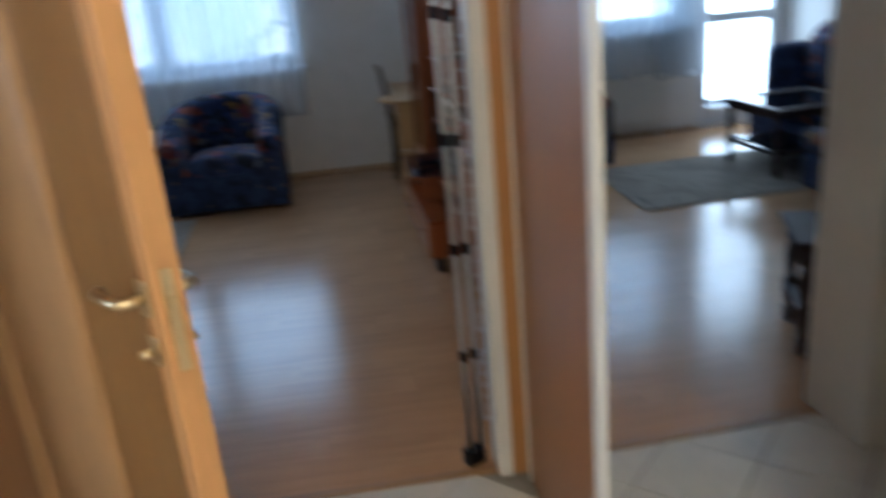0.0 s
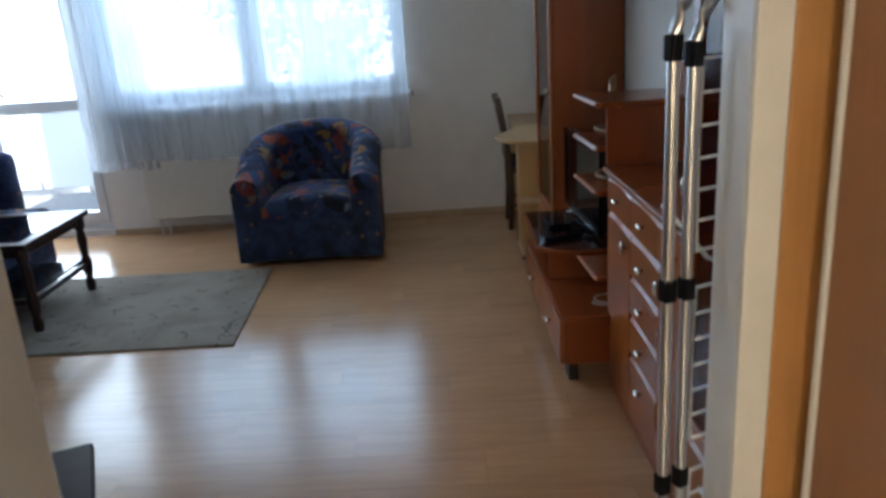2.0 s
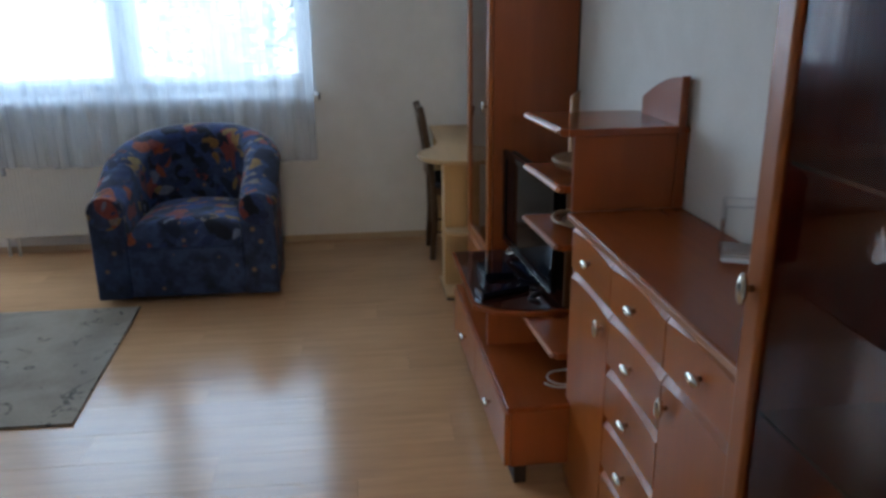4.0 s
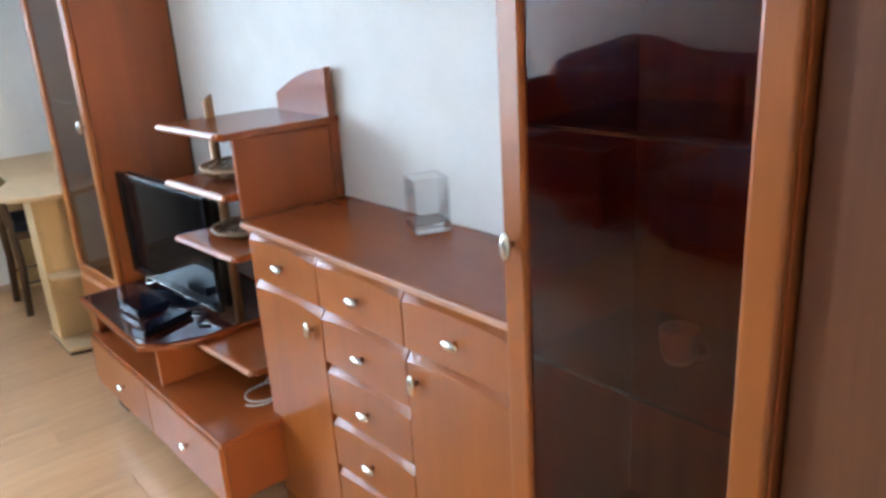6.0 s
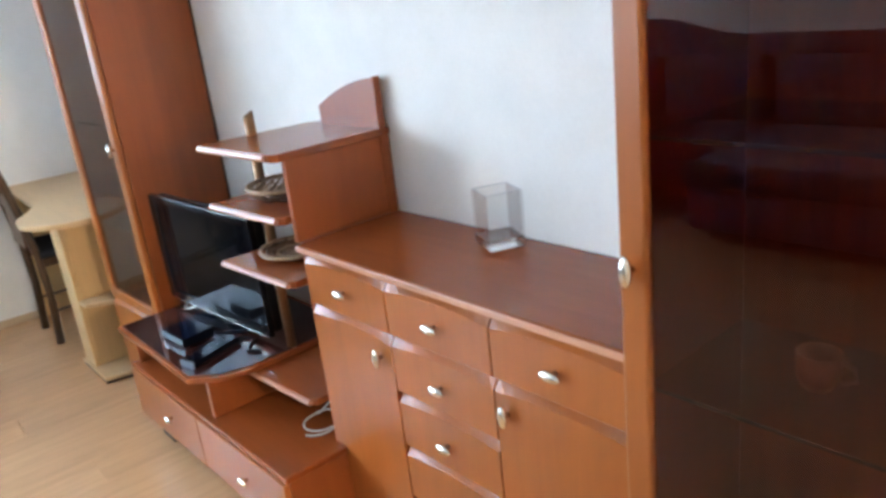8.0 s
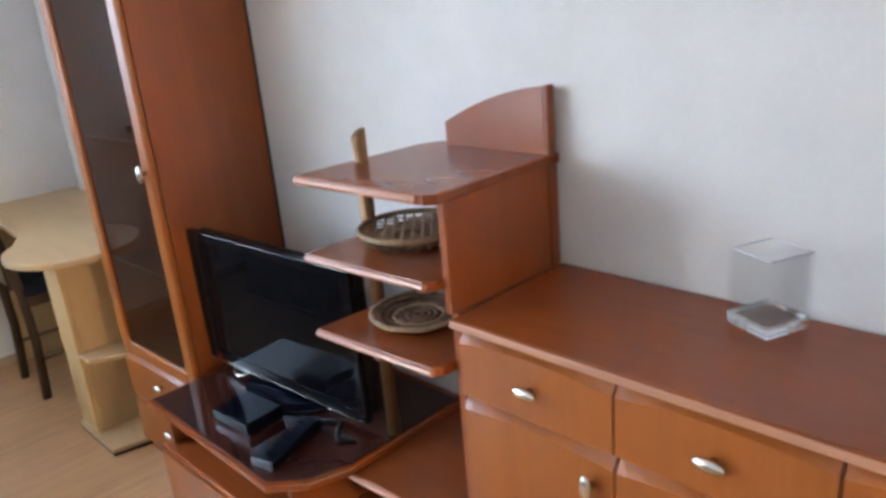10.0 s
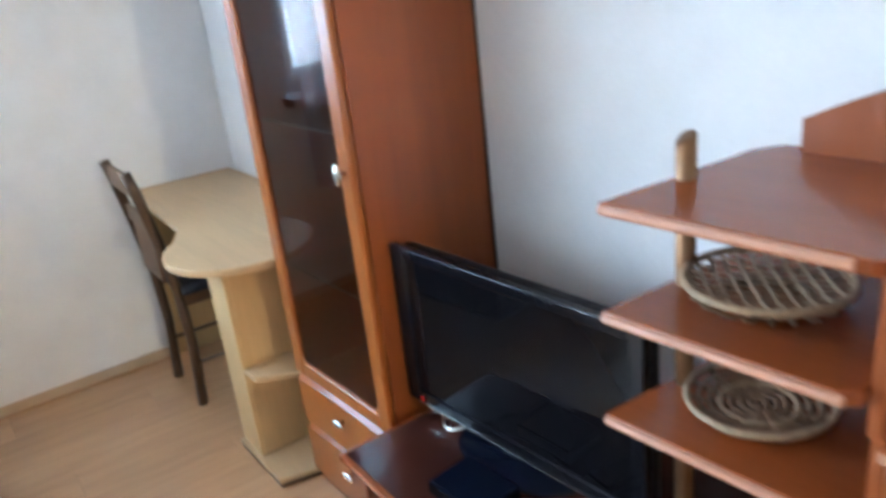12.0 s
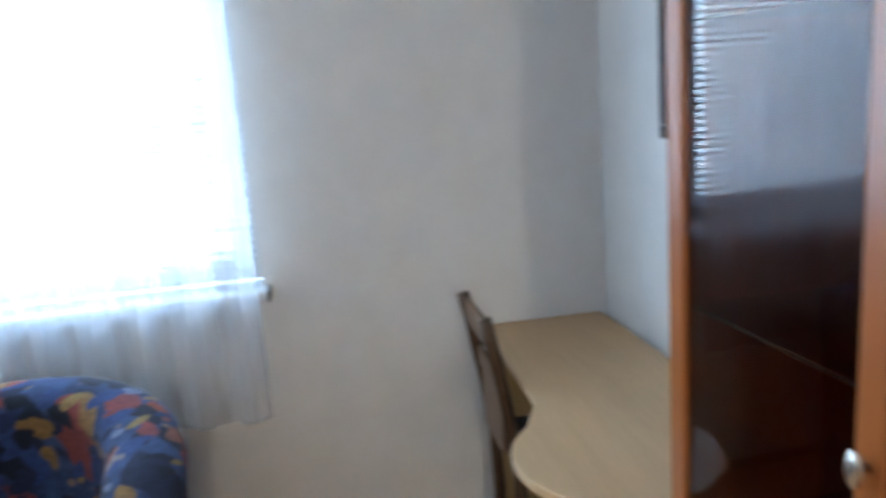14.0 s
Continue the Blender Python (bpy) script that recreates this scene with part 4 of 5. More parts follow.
def glass_cabinet(name, xf, y0, y1, knob_y, knob_z, label, shelves, pane):
    t = thing(name, ((xf + X_E) / 2, (y0 + y1) / 2, 0), label, "display cabinet", "glass cabinets")
    x1, zt, zb, zg = X_E - 0.008, 2.02, 0.0, 0.395
    xc = xf + 0.021
    part("side_panel", box(xc, x1, y0, y0 + 0.018, zb, zt, 0.002), CHERRY, t)
    part("side_panel", box(xc, x1, y1 - 0.018, y1, zb, zt, 0.002), CHERRY, t)
    part("back_edge", box(x1 - 0.006, x1, y0 - 0.003, y0 - 0.0005, zb, zt), DARK_BACK, t)
    part("back_panel", box(x1 - 0.008, x1, y0 + 0.0185, y1 - 0.0185, zb, zt), CABINET_INSIDE, t)
    part("top", box(xf - 0.004, x1, y0 - 0.004, y1 + 0.004, zt + 0.0005, zt + 0.022, 0.005), CHERRY_TOP, t)
    part("bottom_board", box(xc, x1 - 0.009, y0 + 0.0185, y1 - 0.0185, 0.045, 0.063), CHERRY, t)
    part("plinth", box(xf + 0.02, x1 - 0.009, y0 + 0.0185, y1 - 0.0185, 0, 0.044), CHERRY, t)
    part("middle_board", box(xc, x1 - 0.009, y0 + 0.0185, y1 - 0.0185, zg - 0.022, zg - 0.004), CHERRY, t)
    for z in shelves:
        part("glass_shelf", box(xc + 0.02, x1 - 0.012, y0 + 0.02, y1 - 0.02, z, z + 0.006, 0.001), CLEAR, t, "clear glass shelf")
        part("shelf_edge", box(xc + 0.0185, xc + 0.0198, y0 + 0.02, y1 - 0.02, z, z + 0.006), SHELF_EDGE, t, "pale polished shelf edge")
    s = 0.052
    door = part("door", box(xf, xf + 0.02, y0 + 0.001, y0 + s, zg, zt - 0.003, 0.007, 3), CHERRY_FRONT, t, "glazed cherry door frame")
    part("door_stile", box(xf, xf + 0.02, y1 - s, y1 - 0.001, zg, zt - 0.003, 0.007, 3), CHERRY_FRONT, t)
    part("door_rail", box(xf, xf + 0.02, y0 + s + 0.0005, y1 - s - 0.0005, zg, zg + 0.045, 0.007, 3), CHERRY_FRONT, t)
    part("door_rail", box(xf, xf + 0.02, y0 + s + 0.0005, y1 - s - 0.0005, zt - 0.055, zt - 0.003, 0.007, 3), CHERRY_FRONT, t)
    r = 0.036
    ya, yb, za, zb2 = y0 + s + 0.0005, y1 - s - 0.0005, zg + 0.0455, zt - 0.0555
    for cy, cz, sy, sz in ((ya, za, 1, 1), (yb, za, -1, 1), (ya, zb2, 1, -1), (yb, zb2, -1, -1)):
        line = [(cy, cz)] + [(cy + sy * r * (1 - math.sin(k * math.pi / 12)), cz + sz * r * (1 - math.cos(k * math.pi / 12))) for k in range(7)]
        bm = bmesh.new()
        near = [bm.verts.new((xf + 0.003, y, z)) for y, z in line]
        far = [bm.verts.new((xf + 0.0085, y, z)) for y, z in line]
        bm.faces.new(near)
        bm.faces.new(far[::-1])
        for k in range(len(line)):
            q = (k + 1) % len(line)
            bm.faces.new((near[k], near[q], far[q], far[k]))
        bmesh.ops.recalc_face_normals(bm, faces=list(bm.faces))
        part("corner_fillet", bm, CHERRY_FRONT, t)
    part("door_glass", box(xf + 0.009, xf + 0.013, y0 + s - 0.004, y1 - s + 0.004, zg + 0.04, zt - 0.05), pane, t, "brown tinted glass pane")
    knob(t, xf, knob_y, knob_z, True)
    for z0, z1 in ((0.228, 0.391), (0.05, 0.224)):
        part("drawer_front", arched_front(xf, y0 + 0.002, y1 - 0.002, z0, z1), CHERRY_FRONT, t)
        knob(t, xf, (y0 + y1) / 2, (z0 + z1) / 2 + 0.02)
    return t


tower = glass_cabinet("display_cabinet", 3.084, 5.622, 6.118, 5.65, 1.06, "tall cherry display cabinet with a tinted glass door, beside the desk", (0.715, 1.125, 1.6), BROWN_GLASS)
tower.rotation_euler.z = radians(1.2)
glass_cabinet("display_cabinet", 3.105, 3.06, 3.532, 3.507, 1.052, "tall cherry display cabinet with a tinted glass door, beside the sideboard", (0.83, 1.24, 1.62), DARK_PANE)

filler = thing("cupboard", (3.3, 2.95, 0), "narrow plain cherry cupboard in the room corner", "cupboard")
part("body", box(3.165, X_E - 0.004, Y_S + 0.02, 3.055, 0, 2.02, 0.003), CHERRY, filler)
part("door", box(3.144, 3.1645, Y_S + 0.02, 3.055, 0.05, 2.01, 0.004), wood("cupboard_door", (0.2, 0.075, 0.032), (12, 12, 0.8), 0.35, 0.2), filler)


def cup(x, y, z):
    t = thing("cup", (x, y, z), "pink patterned china cup on a cabinet shelf", "cup")
    part("bowl", lathe([(0.021, 0), (0.031, 0.017), (0.0335, 0.06), (0.0305, 0.06), (0.0275, 0.019), (0.018, 0.005)], (x, y, z), "z", 20), CUP, t, "", True)
    part("handle", tube([(x, y - 0.032, z + 0.052), (x, y - 0.053, z + 0.047), (x, y - 0.055, z + 0.027), (x, y - 0.032, z + 0.016)], 0.0042, 8), CUP, t, "", True)


cup(3.29, 3.305, 0.8365)


def tumbler(x, y, z, r=0.03, h=0.11):
    single("drinking_glass", lathe([(r * 0.85, 0), (r, h), (r - 0.002, h), (r * 0.85 - 0.002, 0.01), (0.002, 0.008)], (x, y, z), "z", 20), CLEAR, "clear drinking glass in the cabinet", "glass", smooth=True)


tumbler(3.3, 3.34, 0.3975)
tumbler(3.3, 5.8, 1.1315)
tumbler(3.33, 5.9, 1.1315, 0.026, 0.09)


def tv_bench():
    t = thing("tv_bench", (3.2, 5.03, 0), "low cherry television bench with two drawers and a raised deck", "tv bench")
    x0, y0, y1, z0, z1 = 2.955, 4.495, 5.585, 0.1, 0.306
    part("body", box(x0 + 0.0, X_E - 0.006, y0, y1, z0, z1 - 0.019, 0.002), CHERRY, t)
    part("top_board", box(x0 - 0.012, X_E - 0.006, y0 - 0.002, y1, z1 - 0.018, z1, 0.004), CHERRY_TOP, t)
    mid = (y0 + y1) / 2 + 0.0
    for a, b, ky in ((y0 + 0.002, mid - 0.002, 4.732), (mid + 0.002, y1 - 0.002, 5.263)):
        part("drawer_front", plain_front(x0 - 0.019, a, b, z0 + 0.003, z1 - 0.02, 0.0185), CHERRY_FRONT, t)
        knob(t, x0 - 0.019, ky, 0.2)
    for x, y in ((3.0, 4.6), (3.0, 5.5), (3.38, 4.6), (3.38, 5.5)):
        part("foot", box(x - 0.02, x + 0.02, y - 0.05, y + 0.05, 0.0, z0 - 0.0005, 0.003), DARK_BACK, t)
    part("deck_side", box(2.965, X_E - 0.01, 4.945, 4.963, z1 + 0.0005, 0.439, 0.002), CHERRY, t)
    part("deck_side", box(2.965, X_E - 0.01, 5.55, 5.568, z1 + 0.0005, 0.439, 0.002), CHERRY, t)
    part("deck_back", box(X_E - 0.024, X_E - 0.012, 4.9635, 5.5495, z1 + 0.0005, 0.439), CABINET_INSIDE, t)
    out = [(2.925, 5.575), (2.914, 4.966), (2.982, 4.894), (3.08, 4.862), (X_E - 0.008, 4.862), (X_E - 0.008, 5.575)]
    part("deck", prism(out, 0.44, 0.458, 0.003), CHERRY_TOP, t, "raised reddish deck with a cut corner")
    part("deck_glass", prism([(x + 0.012 if x < 3.2 else x - 0.02, y + (0.012 if y < 5 else -0.012)) for x, y in out], 0.4585, 0.4615, 0.001),
         plain("dark_deck_lacquer", (0.055, 0.017, 0.012), 0.05, 0, 0.1, 5, 0.0), t, "dark glossy deck surface")


tv_bench()


def television():
    t = thing("television", (3.2, 5.26, 0.462), "black flat television switched off on the bench deck", "television")
    a = Vector((3.152, 5.612, 0))
    b = Vector((3.187, 4.931, 0))
    d = (b - a).normalized()
    w = (b - a).length
    nrm = Vector((-d.y, d.x, 0))
    if nrm.x > 0:
        nrm = -nrm

    def slab(u0, u1, v0, v1, z0, z1, bev=0.003):
        bm = box(u0, u1, v0, v1, z0, z1, bev)
        for v in bm.verts:
            v.co = a + d * v.co.x - nrm * v.co.y + Vector((0, 0, v.co.z))
        bmesh.ops.recalc_face_normals(bm, faces=list(bm.faces))
        return bm
    z0, z1 = 0.492, 0.886
    part("back_shell", slab(0.006, w - 0.006, 0.021, 0.06, z0 + 0.006, z1 - 0.006, 0.012), BLACK_PLASTIC, t)
    part("bezel", slab(0, 0.045, 0, 0.02, z0, z1), BLACK_GLOSS, t)
    part("bezel", slab(w - 0.03, w, 0, 0.02, z0, z1), BLACK_GLOSS, t)
    part("bezel", slab(0.0455, w - 0.0305, 0, 0.02, z1 - 0.026, z1), BLACK_GLOSS, t)
    part("bezel", slab(0.0455, w - 0.0305, 0, 0.02, z0, z0 + 0.032), BLACK_GLOSS, t)
    part("trim_line", slab(0.02, w - 0.02, -0.0015, 0.0, z0 - 0.001, z0 + 0.003, 0.0), CHROME, t, "thin bright trim line")
    part("screen", slab(0.0455, w - 0.0305, 0.005, 0.02, z0 + 0.0325, z1 - 0.0265, 0.0), SCREEN, t, "dark glossy screen")
    m, n, l, p = material("red_standby_led")
    p.inputs["Base Color"].default_value = (0.5, 0.01, 0.01, 1)
    p.inputs["Emission Color"].default_value = (1, 0.03, 0.02, 1)
    p.inputs["Emission Strength"].default_value = 0.25
    part("standby_light", slab(0.05, 0.054, -0.0008, 0.0, z0 + 0.012, z0 + 0.0145, 0.0), m, t, "small red standby light")
    part("neck", slab(w / 2 - 0.06, w / 2 + 0.06, 0.022, 0.05, 0.472, z0 + 0.05), BLACK_PLASTIC, t)
    foot = lathe([(0.1, 0.4622), (0.104, 0.466), (0.098, 0.4715)], (0, 0, 0), "z", 36)
    for v in foot.verts:
        v.co = a + d * (w / 2 + v.co.x * 1.6) - nrm * (0.035 + v.co.y) + Vector((0, 0, v.co.z))
    bmesh.ops.recalc_face_normals(foot, faces=list(foot.faces))
    part("foot_plate", foot, BOX_BLACK, t, "oval glossy foot plate", True)
    arc = []
    for i in range(9):
        u = i / 8
        arc.append(tuple(a + d * (0.13 + 0.075 * u) + nrm * (0.004 + 0.02 * math.sin(math.pi * u)) + Vector((0, 0, z0 + 0.004 - 0.012 * math.sin(math.pi * u)))))
    part("maker_mark", tube(arc, 0.003, 6), CHROME, t, "curved bright chin mark")


television()


def set_top_box():
    t = thing("receiver_box", (3.06, 5.23, 0.462), "black set-top box on the television deck", "receiver")
    part("case", prism([(2.99, 5.315), (3.001, 5.165), (3.108, 5.173), (3.098, 5.322)], 0.466, 0.497, 0.003), BOX_BLACK, t)
    part("front_glass", prism([(2.9872, 5.312), (2.9982, 5.168), (3.0005, 5.1685), (2.9895, 5.3125)], 0.47, 0.493), BLACK_GLOSS, t)
    for x, y in ((3.003, 5.303), (3.013, 5.178), (3.095, 5.186), (3.088, 5.31)):
        part("foot", lathe([(0.008, 0), (0.008, 0.004)], (x, y, 0.462), "z", 10), BLACK_PLASTIC, t)
    r = thing("router_box", (3.06, 5.05, 0.462), "long black media box with cables on the deck", "media box")
    part("case", prism([(2.945, 5.055), (2.958, 4.995), (3.14, 5.054), (3.126, 5.114)], 0.464, 0.485, 0.004), BOX_BLACK, r)
    part("front_cap", prism([(2.938, 5.053), (2.951, 4.993), (2.9575, 4.9945), (2.9445, 5.0545)], 0.4625, 0.487, 0.002), plain("grey_cap_plastic", (0.12, 0.14, 0.17), 0.2), r)
    for i in range(5):
        x, y = 2.975 + 0.032 * i, 5.04 + 0.0115 * i
        part("button", lathe([(0.006, 0), (0.005, 0.004)], (x, y, 0.485), "z", 8), BLACK_GLOSS, r)
    pts = [(3.15 + 0.03 * math.sin(0.9 * i), 5.07 - 0.02 * i + 0.006 * math.cos(2 * i), 0.4665) for i in range(8)]
    single("power_cable", tube(pts, 0.004, 6), BLACK_PLASTIC, "thin black cable lying on the deck", "cable", smooth=True)


set_top_box()


def cable_loop():
    pts = []
    for i in range(44):
        u = i / 43
        a = radians(200) + u * 2 * math.pi * 1.7
        pts.append((3.145 + 0.055 * math.cos(a) + 0.03 * u, 4.65 + (0.06 - 0.015 * u) * math.sin(a) - 0.012 * u, 0.3095 + 0.05 * max(0, math.cos(a)) ** 1.5 * u + 0.012 * u))
    single("cable", tube(pts, 0.0026, 6), CABLE_WHITE, "pale coiled cable on the television bench", "cable", smooth=True)
    single("wall_socket", box(X_E - 0.012, X_E - 0.001, 4.83, 4.91, 0.5, 0.58, 0.003), JAMB_WHITE, "white wall socket above the bench", "socket")


cable_loop()


def lattice_basket():
    c = Vector((3.252, 4.765, 0.9675))
    t = thing("wicker_basket", c, "open lattice brown wicker bread basket", "basket")
    rr, h = 0.112, 0.024
    bm = bmesh.new()
    for s in (1, -1):
        for i in range(-5, 6):
            o = i * 0.0205
            half = math.sqrt(max(0, rr * rr - o * o)) * 0.985
            if half < 0.03:
                continue
            pts = []
            for k in range(9):
                q = (k / 8 * 2 - 1) * half
                d = Vector((q * 0.7071 * 1 - o * 0.7071 * s, q * 0.7071 * s + o * 0.7071, 0))
                r2 = min(1.0, d.length / rr)
                pts.append(c + d + Vector((0, 0, 0.026 + (h - 0.014) * r2 ** 3 + 0.0014 * s * (1 if k % 2 else -1))))
            tube(pts, 0.0034, 5, bm=bm, flat=0.6)
    part("lattice", bm, WICKER_RIM, t, "", True)
    part("rim", tube([c + Vector((rr * math.cos(a), rr * math.sin(a), 0.012 + h)) for a in [i / 40 * 2 * math.pi for i in range(40)]], 0.006, 7, True), WICKER_RIM, t, "paler bound rim", True)
    part("foot_ring", tube([c + Vector((0.06 * math.cos(a), 0.06 * math.sin(a), 0.007)) for a in [i / 30 * 2 * math.pi for i in range(30)]], 0.007, 7, True), WICKER, t, "", True)
    scal = bmesh.new()
    for i in range(22):
        a = i / 22 * 2 * math.pi
        p = c + Vector((rr * 0.98 * math.cos(a), rr * 0.98 * math.sin(a), h * 0.9))
        q = c + Vector((0.066 * math.cos(a + 0.14), 0.066 * math.sin(a + 0.14), 0.008))
        tube([p, (p + q) / 2 + Vector((0, 0, -0.006)), q], 0.003, 5, bm=scal)
    part("side_weave", scal, WICKER, t, "", True)


def spiral_basket():
    c = Vector((3.245, 4.765, 0.7925))
    t = thing("wicker_tray", c, "round coiled wicker tray lying on the shelf", "basket")
    for k, r in enumerate((0.012, 0.026, 0.04, 0.055, 0.07, 0.086, 0.103)):
        z = 0.007 + 0.014 * (r / 0.103) ** 4
        part("coil", tube([c + Vector((r * math.cos(a), r * math.sin(a), z + 0.0012 * math.sin(9 * a))) for a in [i / 36 * 2 * math.pi for i in range(36)]], 0.0055, 6, True), WICKER_RIM if k in (3, 6) else WICKER, t, "", True)
    bm = bmesh.new()
    for i in range(14):
        a = i / 14 * 2 * math.pi
        tube([c + Vector((r * math.cos(a), r * math.sin(a), 0.006 + 0.014 * (r / 0.103) ** 4)) for r in (0.012, 0.05, 0.08, 0.1)], 0.004, 5, bm=bm)
    part("ribs", bm, WICKER, t, "", True)


lattice_basket()
spiral_basket()


def square_vase():
    c, s, h, w = Vector((3.398, 4.078, SB["top"] + 0.0005)), 0.045, 0.133, 0.005
    t = thing("glass_vase", c, "empty square clear glass vase on the sideboard", "vase")
    rot = radians(-23)

    def loop(bm, rings):
        vs = [[bm.verts.new((c.x + r * (a * math.cos(rot) - b * math.sin(rot)), c.y + r * (a * math.sin(rot) + b * math.cos(rot)), c.z + z))
               for a, b in ((-1, -1), (1, -1), (1, 1), (-1, 1))] for r, z in rings]
        for a, b in zip(vs, vs[1:]):
            for i in range(4):
                bm.faces.new((a[i], a[(i + 1) % 4], b[(i + 1) % 4], b[i]))
        bm.faces.new(vs[0][::-1])
        bm.faces.new(vs[-1])
        bmesh.ops.recalc_face_normals(bm, faces=list(bm.faces))
        return bm
    walls = bmesh.new()
    loop(walls, [(s, 0.0245), (s, h), (s - w, h), (s - w, 0.0248)])
    part("vase_body", walls, VASE_GLASS, t, "thin clear glass walls").visible_shadow = False
    foot = loop(bmesh.new(), [(s * 0.93, 0), (s, 0.008), (s, 0.0242)])
    bmesh.ops.bevel(foot, geom=list(foot.edges), offset=0.002, segments=2, affect="EDGES")
    m, n, l, p = material("solid_glass")
    p.inputs["Base Color"].default_value = (0.97, 0.98, 0.98, 1)
    p.inputs["Transmission Weight"].default_value = 1.0
    p.inputs["Roughness"].default_value = 0.0
    p.inputs["IOR"].default_value = 1.47
    part("vase_base", foot, m, t, "thick solid glass base").visible_shadow = False
    rim = [(c.x + (s - w / 2) * (a * math.cos(rot) - b * math.sin(rot)), c.y + (s - w / 2) * (a * math.sin(rot) + b * math.cos(rot)), c.z + h) for a, b in ((-1, -1), (1, -1), (1, 1), (-1, 1))]
    part("rim", tube(rim, 0.0014, 6, True), plain("ground_glass_rim", (0.62, 0.63, 0.65), 0.2), t, "ground greyish glass rim")


square_vase()

# ---------------------------------------------------------------- desk and chair


def desk():
    t = thing("desk", (3.2, 6.8, 0), "light maple desk with a rounded end on a shelved column", "desk")
    cx, cy, r = 3.05, 6.365, 0.232
    out = [(3.384, Y_N - 0.004), (2.968, Y_N - 0.004), (2.95, 6.665)]
    a0, a1 = radians(133), radians(272)
    for i in range(23):
        a = a0 + (a1 - a0) * i / 22
        out.append((cx + r * math.cos(a), cy + r * math.sin(a)))
    out += [(3.062, 6.125), (3.41, 6.125)]
    part("desktop", prism(out, 0.712, 0.735, 0.004), BEECH, t, "pale maple desktop with a rounded end")
    part("column_panel", box(2.95, 2.968, 6.305, 6.46, 0.0305, 0.711, 0.002), BEECH_UP, t)
    part("column_panel", box(2.9685, 3.30, 6.307, 6.325, 0.0305, 0.711, 0.002), BEECH_UP, t)
    part("column_shelf", prism([(2.952, 6.304), (2.958, 6.225), (3.11, 6.135), (3.11, 6.304)], 0.335, 0.353, 0.002), BEECH, t)
    part("base_board", prism([(2.935, 6.46), (2.94, 6.15), (3.06, 6.122), (3.30, 6.122), (3.30, 6.46)], 0.012, 0.03, 0.003), BEECH, t)
    part("base_edge", prism([(2.938, 6.455), (2.943, 6.155), (3.06, 6.126), (3.29, 6.126), (3.29, 6.455)], 0.0, 0.0115), DARK_BACK, t)
    part("end_panel", box(2.985, 3.38, Y_N - 0.03, Y_N - 0.016, 0, 0.711, 0.002), BEECH_UP, t)


desk()


def desk_chair():
    t = thing("chair", (3.1, 6.98, 0), "brown metal tube chair with a dark seat at the desk", "chair")
    yl, yr = 7.12, 6.83

    def bent(y):
        return [(2.93, y, 0.0), (2.945, y, 0.25), (2.94, y, 0.46), (2.915, y, 0.66), (2.885, y, 0.84), (2.868, y, 0.915)]
    for y in (yl, yr):
        part("back_post", tube(bent(y), 0.0145, 8, flat=1.3), CHAIR_TUBE, t, "", True)
        part("front_leg", tube([(3.29, y, 0.0), (3.285, y, 0.44)], 0.015, 8), CHAIR_TUBE, t, "", True)
        part("side_rail", box(2.955, 3.275, y - 0.009, y + 0.009, 0.40, 0.44, 0.003), CHAIR_WOOD, t)
        part("stretcher", tube([(2.94, y, 0.17), (3.288, y, 0.17)], 0.008, 8), CHAIR_TUBE, t, "", True)
    for z0, z1, x in ((0.69, 0.75, 2.905), (0.83, 0.905, 2.876)):
        part("back_slat", box(x - 0.008, x + 0.008, yr + 0.012, yl - 0.012, z0, z1, 0.004), CHAIR_WOOD, t)
    part("backrest", prism([(2.905, yr + 0.03), (2.917, yr + 0.03), (2.917, yl - 0.03), (2.905, yl - 0.03)], 0.5, 0.689, 0.003), CHAIR_WOOD, t)
    part("seat", box(2.945, 3.30, yr - 0.02, yl + 0.02, 0.441, 0.485, 0.016, 3), SEAT_CLOTH, t, "dark cloth seat pad")
    part("front_rail", box(3.27, 3.288, yr + 0.016, yl - 0.016, 0.39, 0.43, 0.003), CHAIR_WOOD, t)


desk_chair()

pic = thing("picture", (X_E, 6.63, 1.35), "framed dark brown picture hanging on the wall", "picture")
part("frame", box(X_E - 0.022, X_E - 0.001, 6.38, 6.88, 1.35, 1.385, 0.004), DARK_WOOD, pic)
part("frame", box(X_E - 0.022, X_E - 0.001, 6.38, 6.88, 2.015, 2.05, 0.004), DARK_WOOD, pic)
part("frame", box(X_E - 0.022, X_E - 0.001, 6.845, 6.88, 1.386, 2.014, 0.004), DARK_WOOD, pic)
part("frame", box(X_E - 0.022, X_E - 0.001, 6.38, 6.415, 1.386, 2.014, 0.004), DARK_WOOD, pic)
part("canvas", box(X_E - 0.012, X_E - 0.001, 6.416, 6.844, 1.386, 2.014), plain("dark_landscape_paint", (0.12, 0.085, 0.06), 0.6, 0, 0.6, 9), pic)

# ---------------------------------------------------------------- seating and low tables


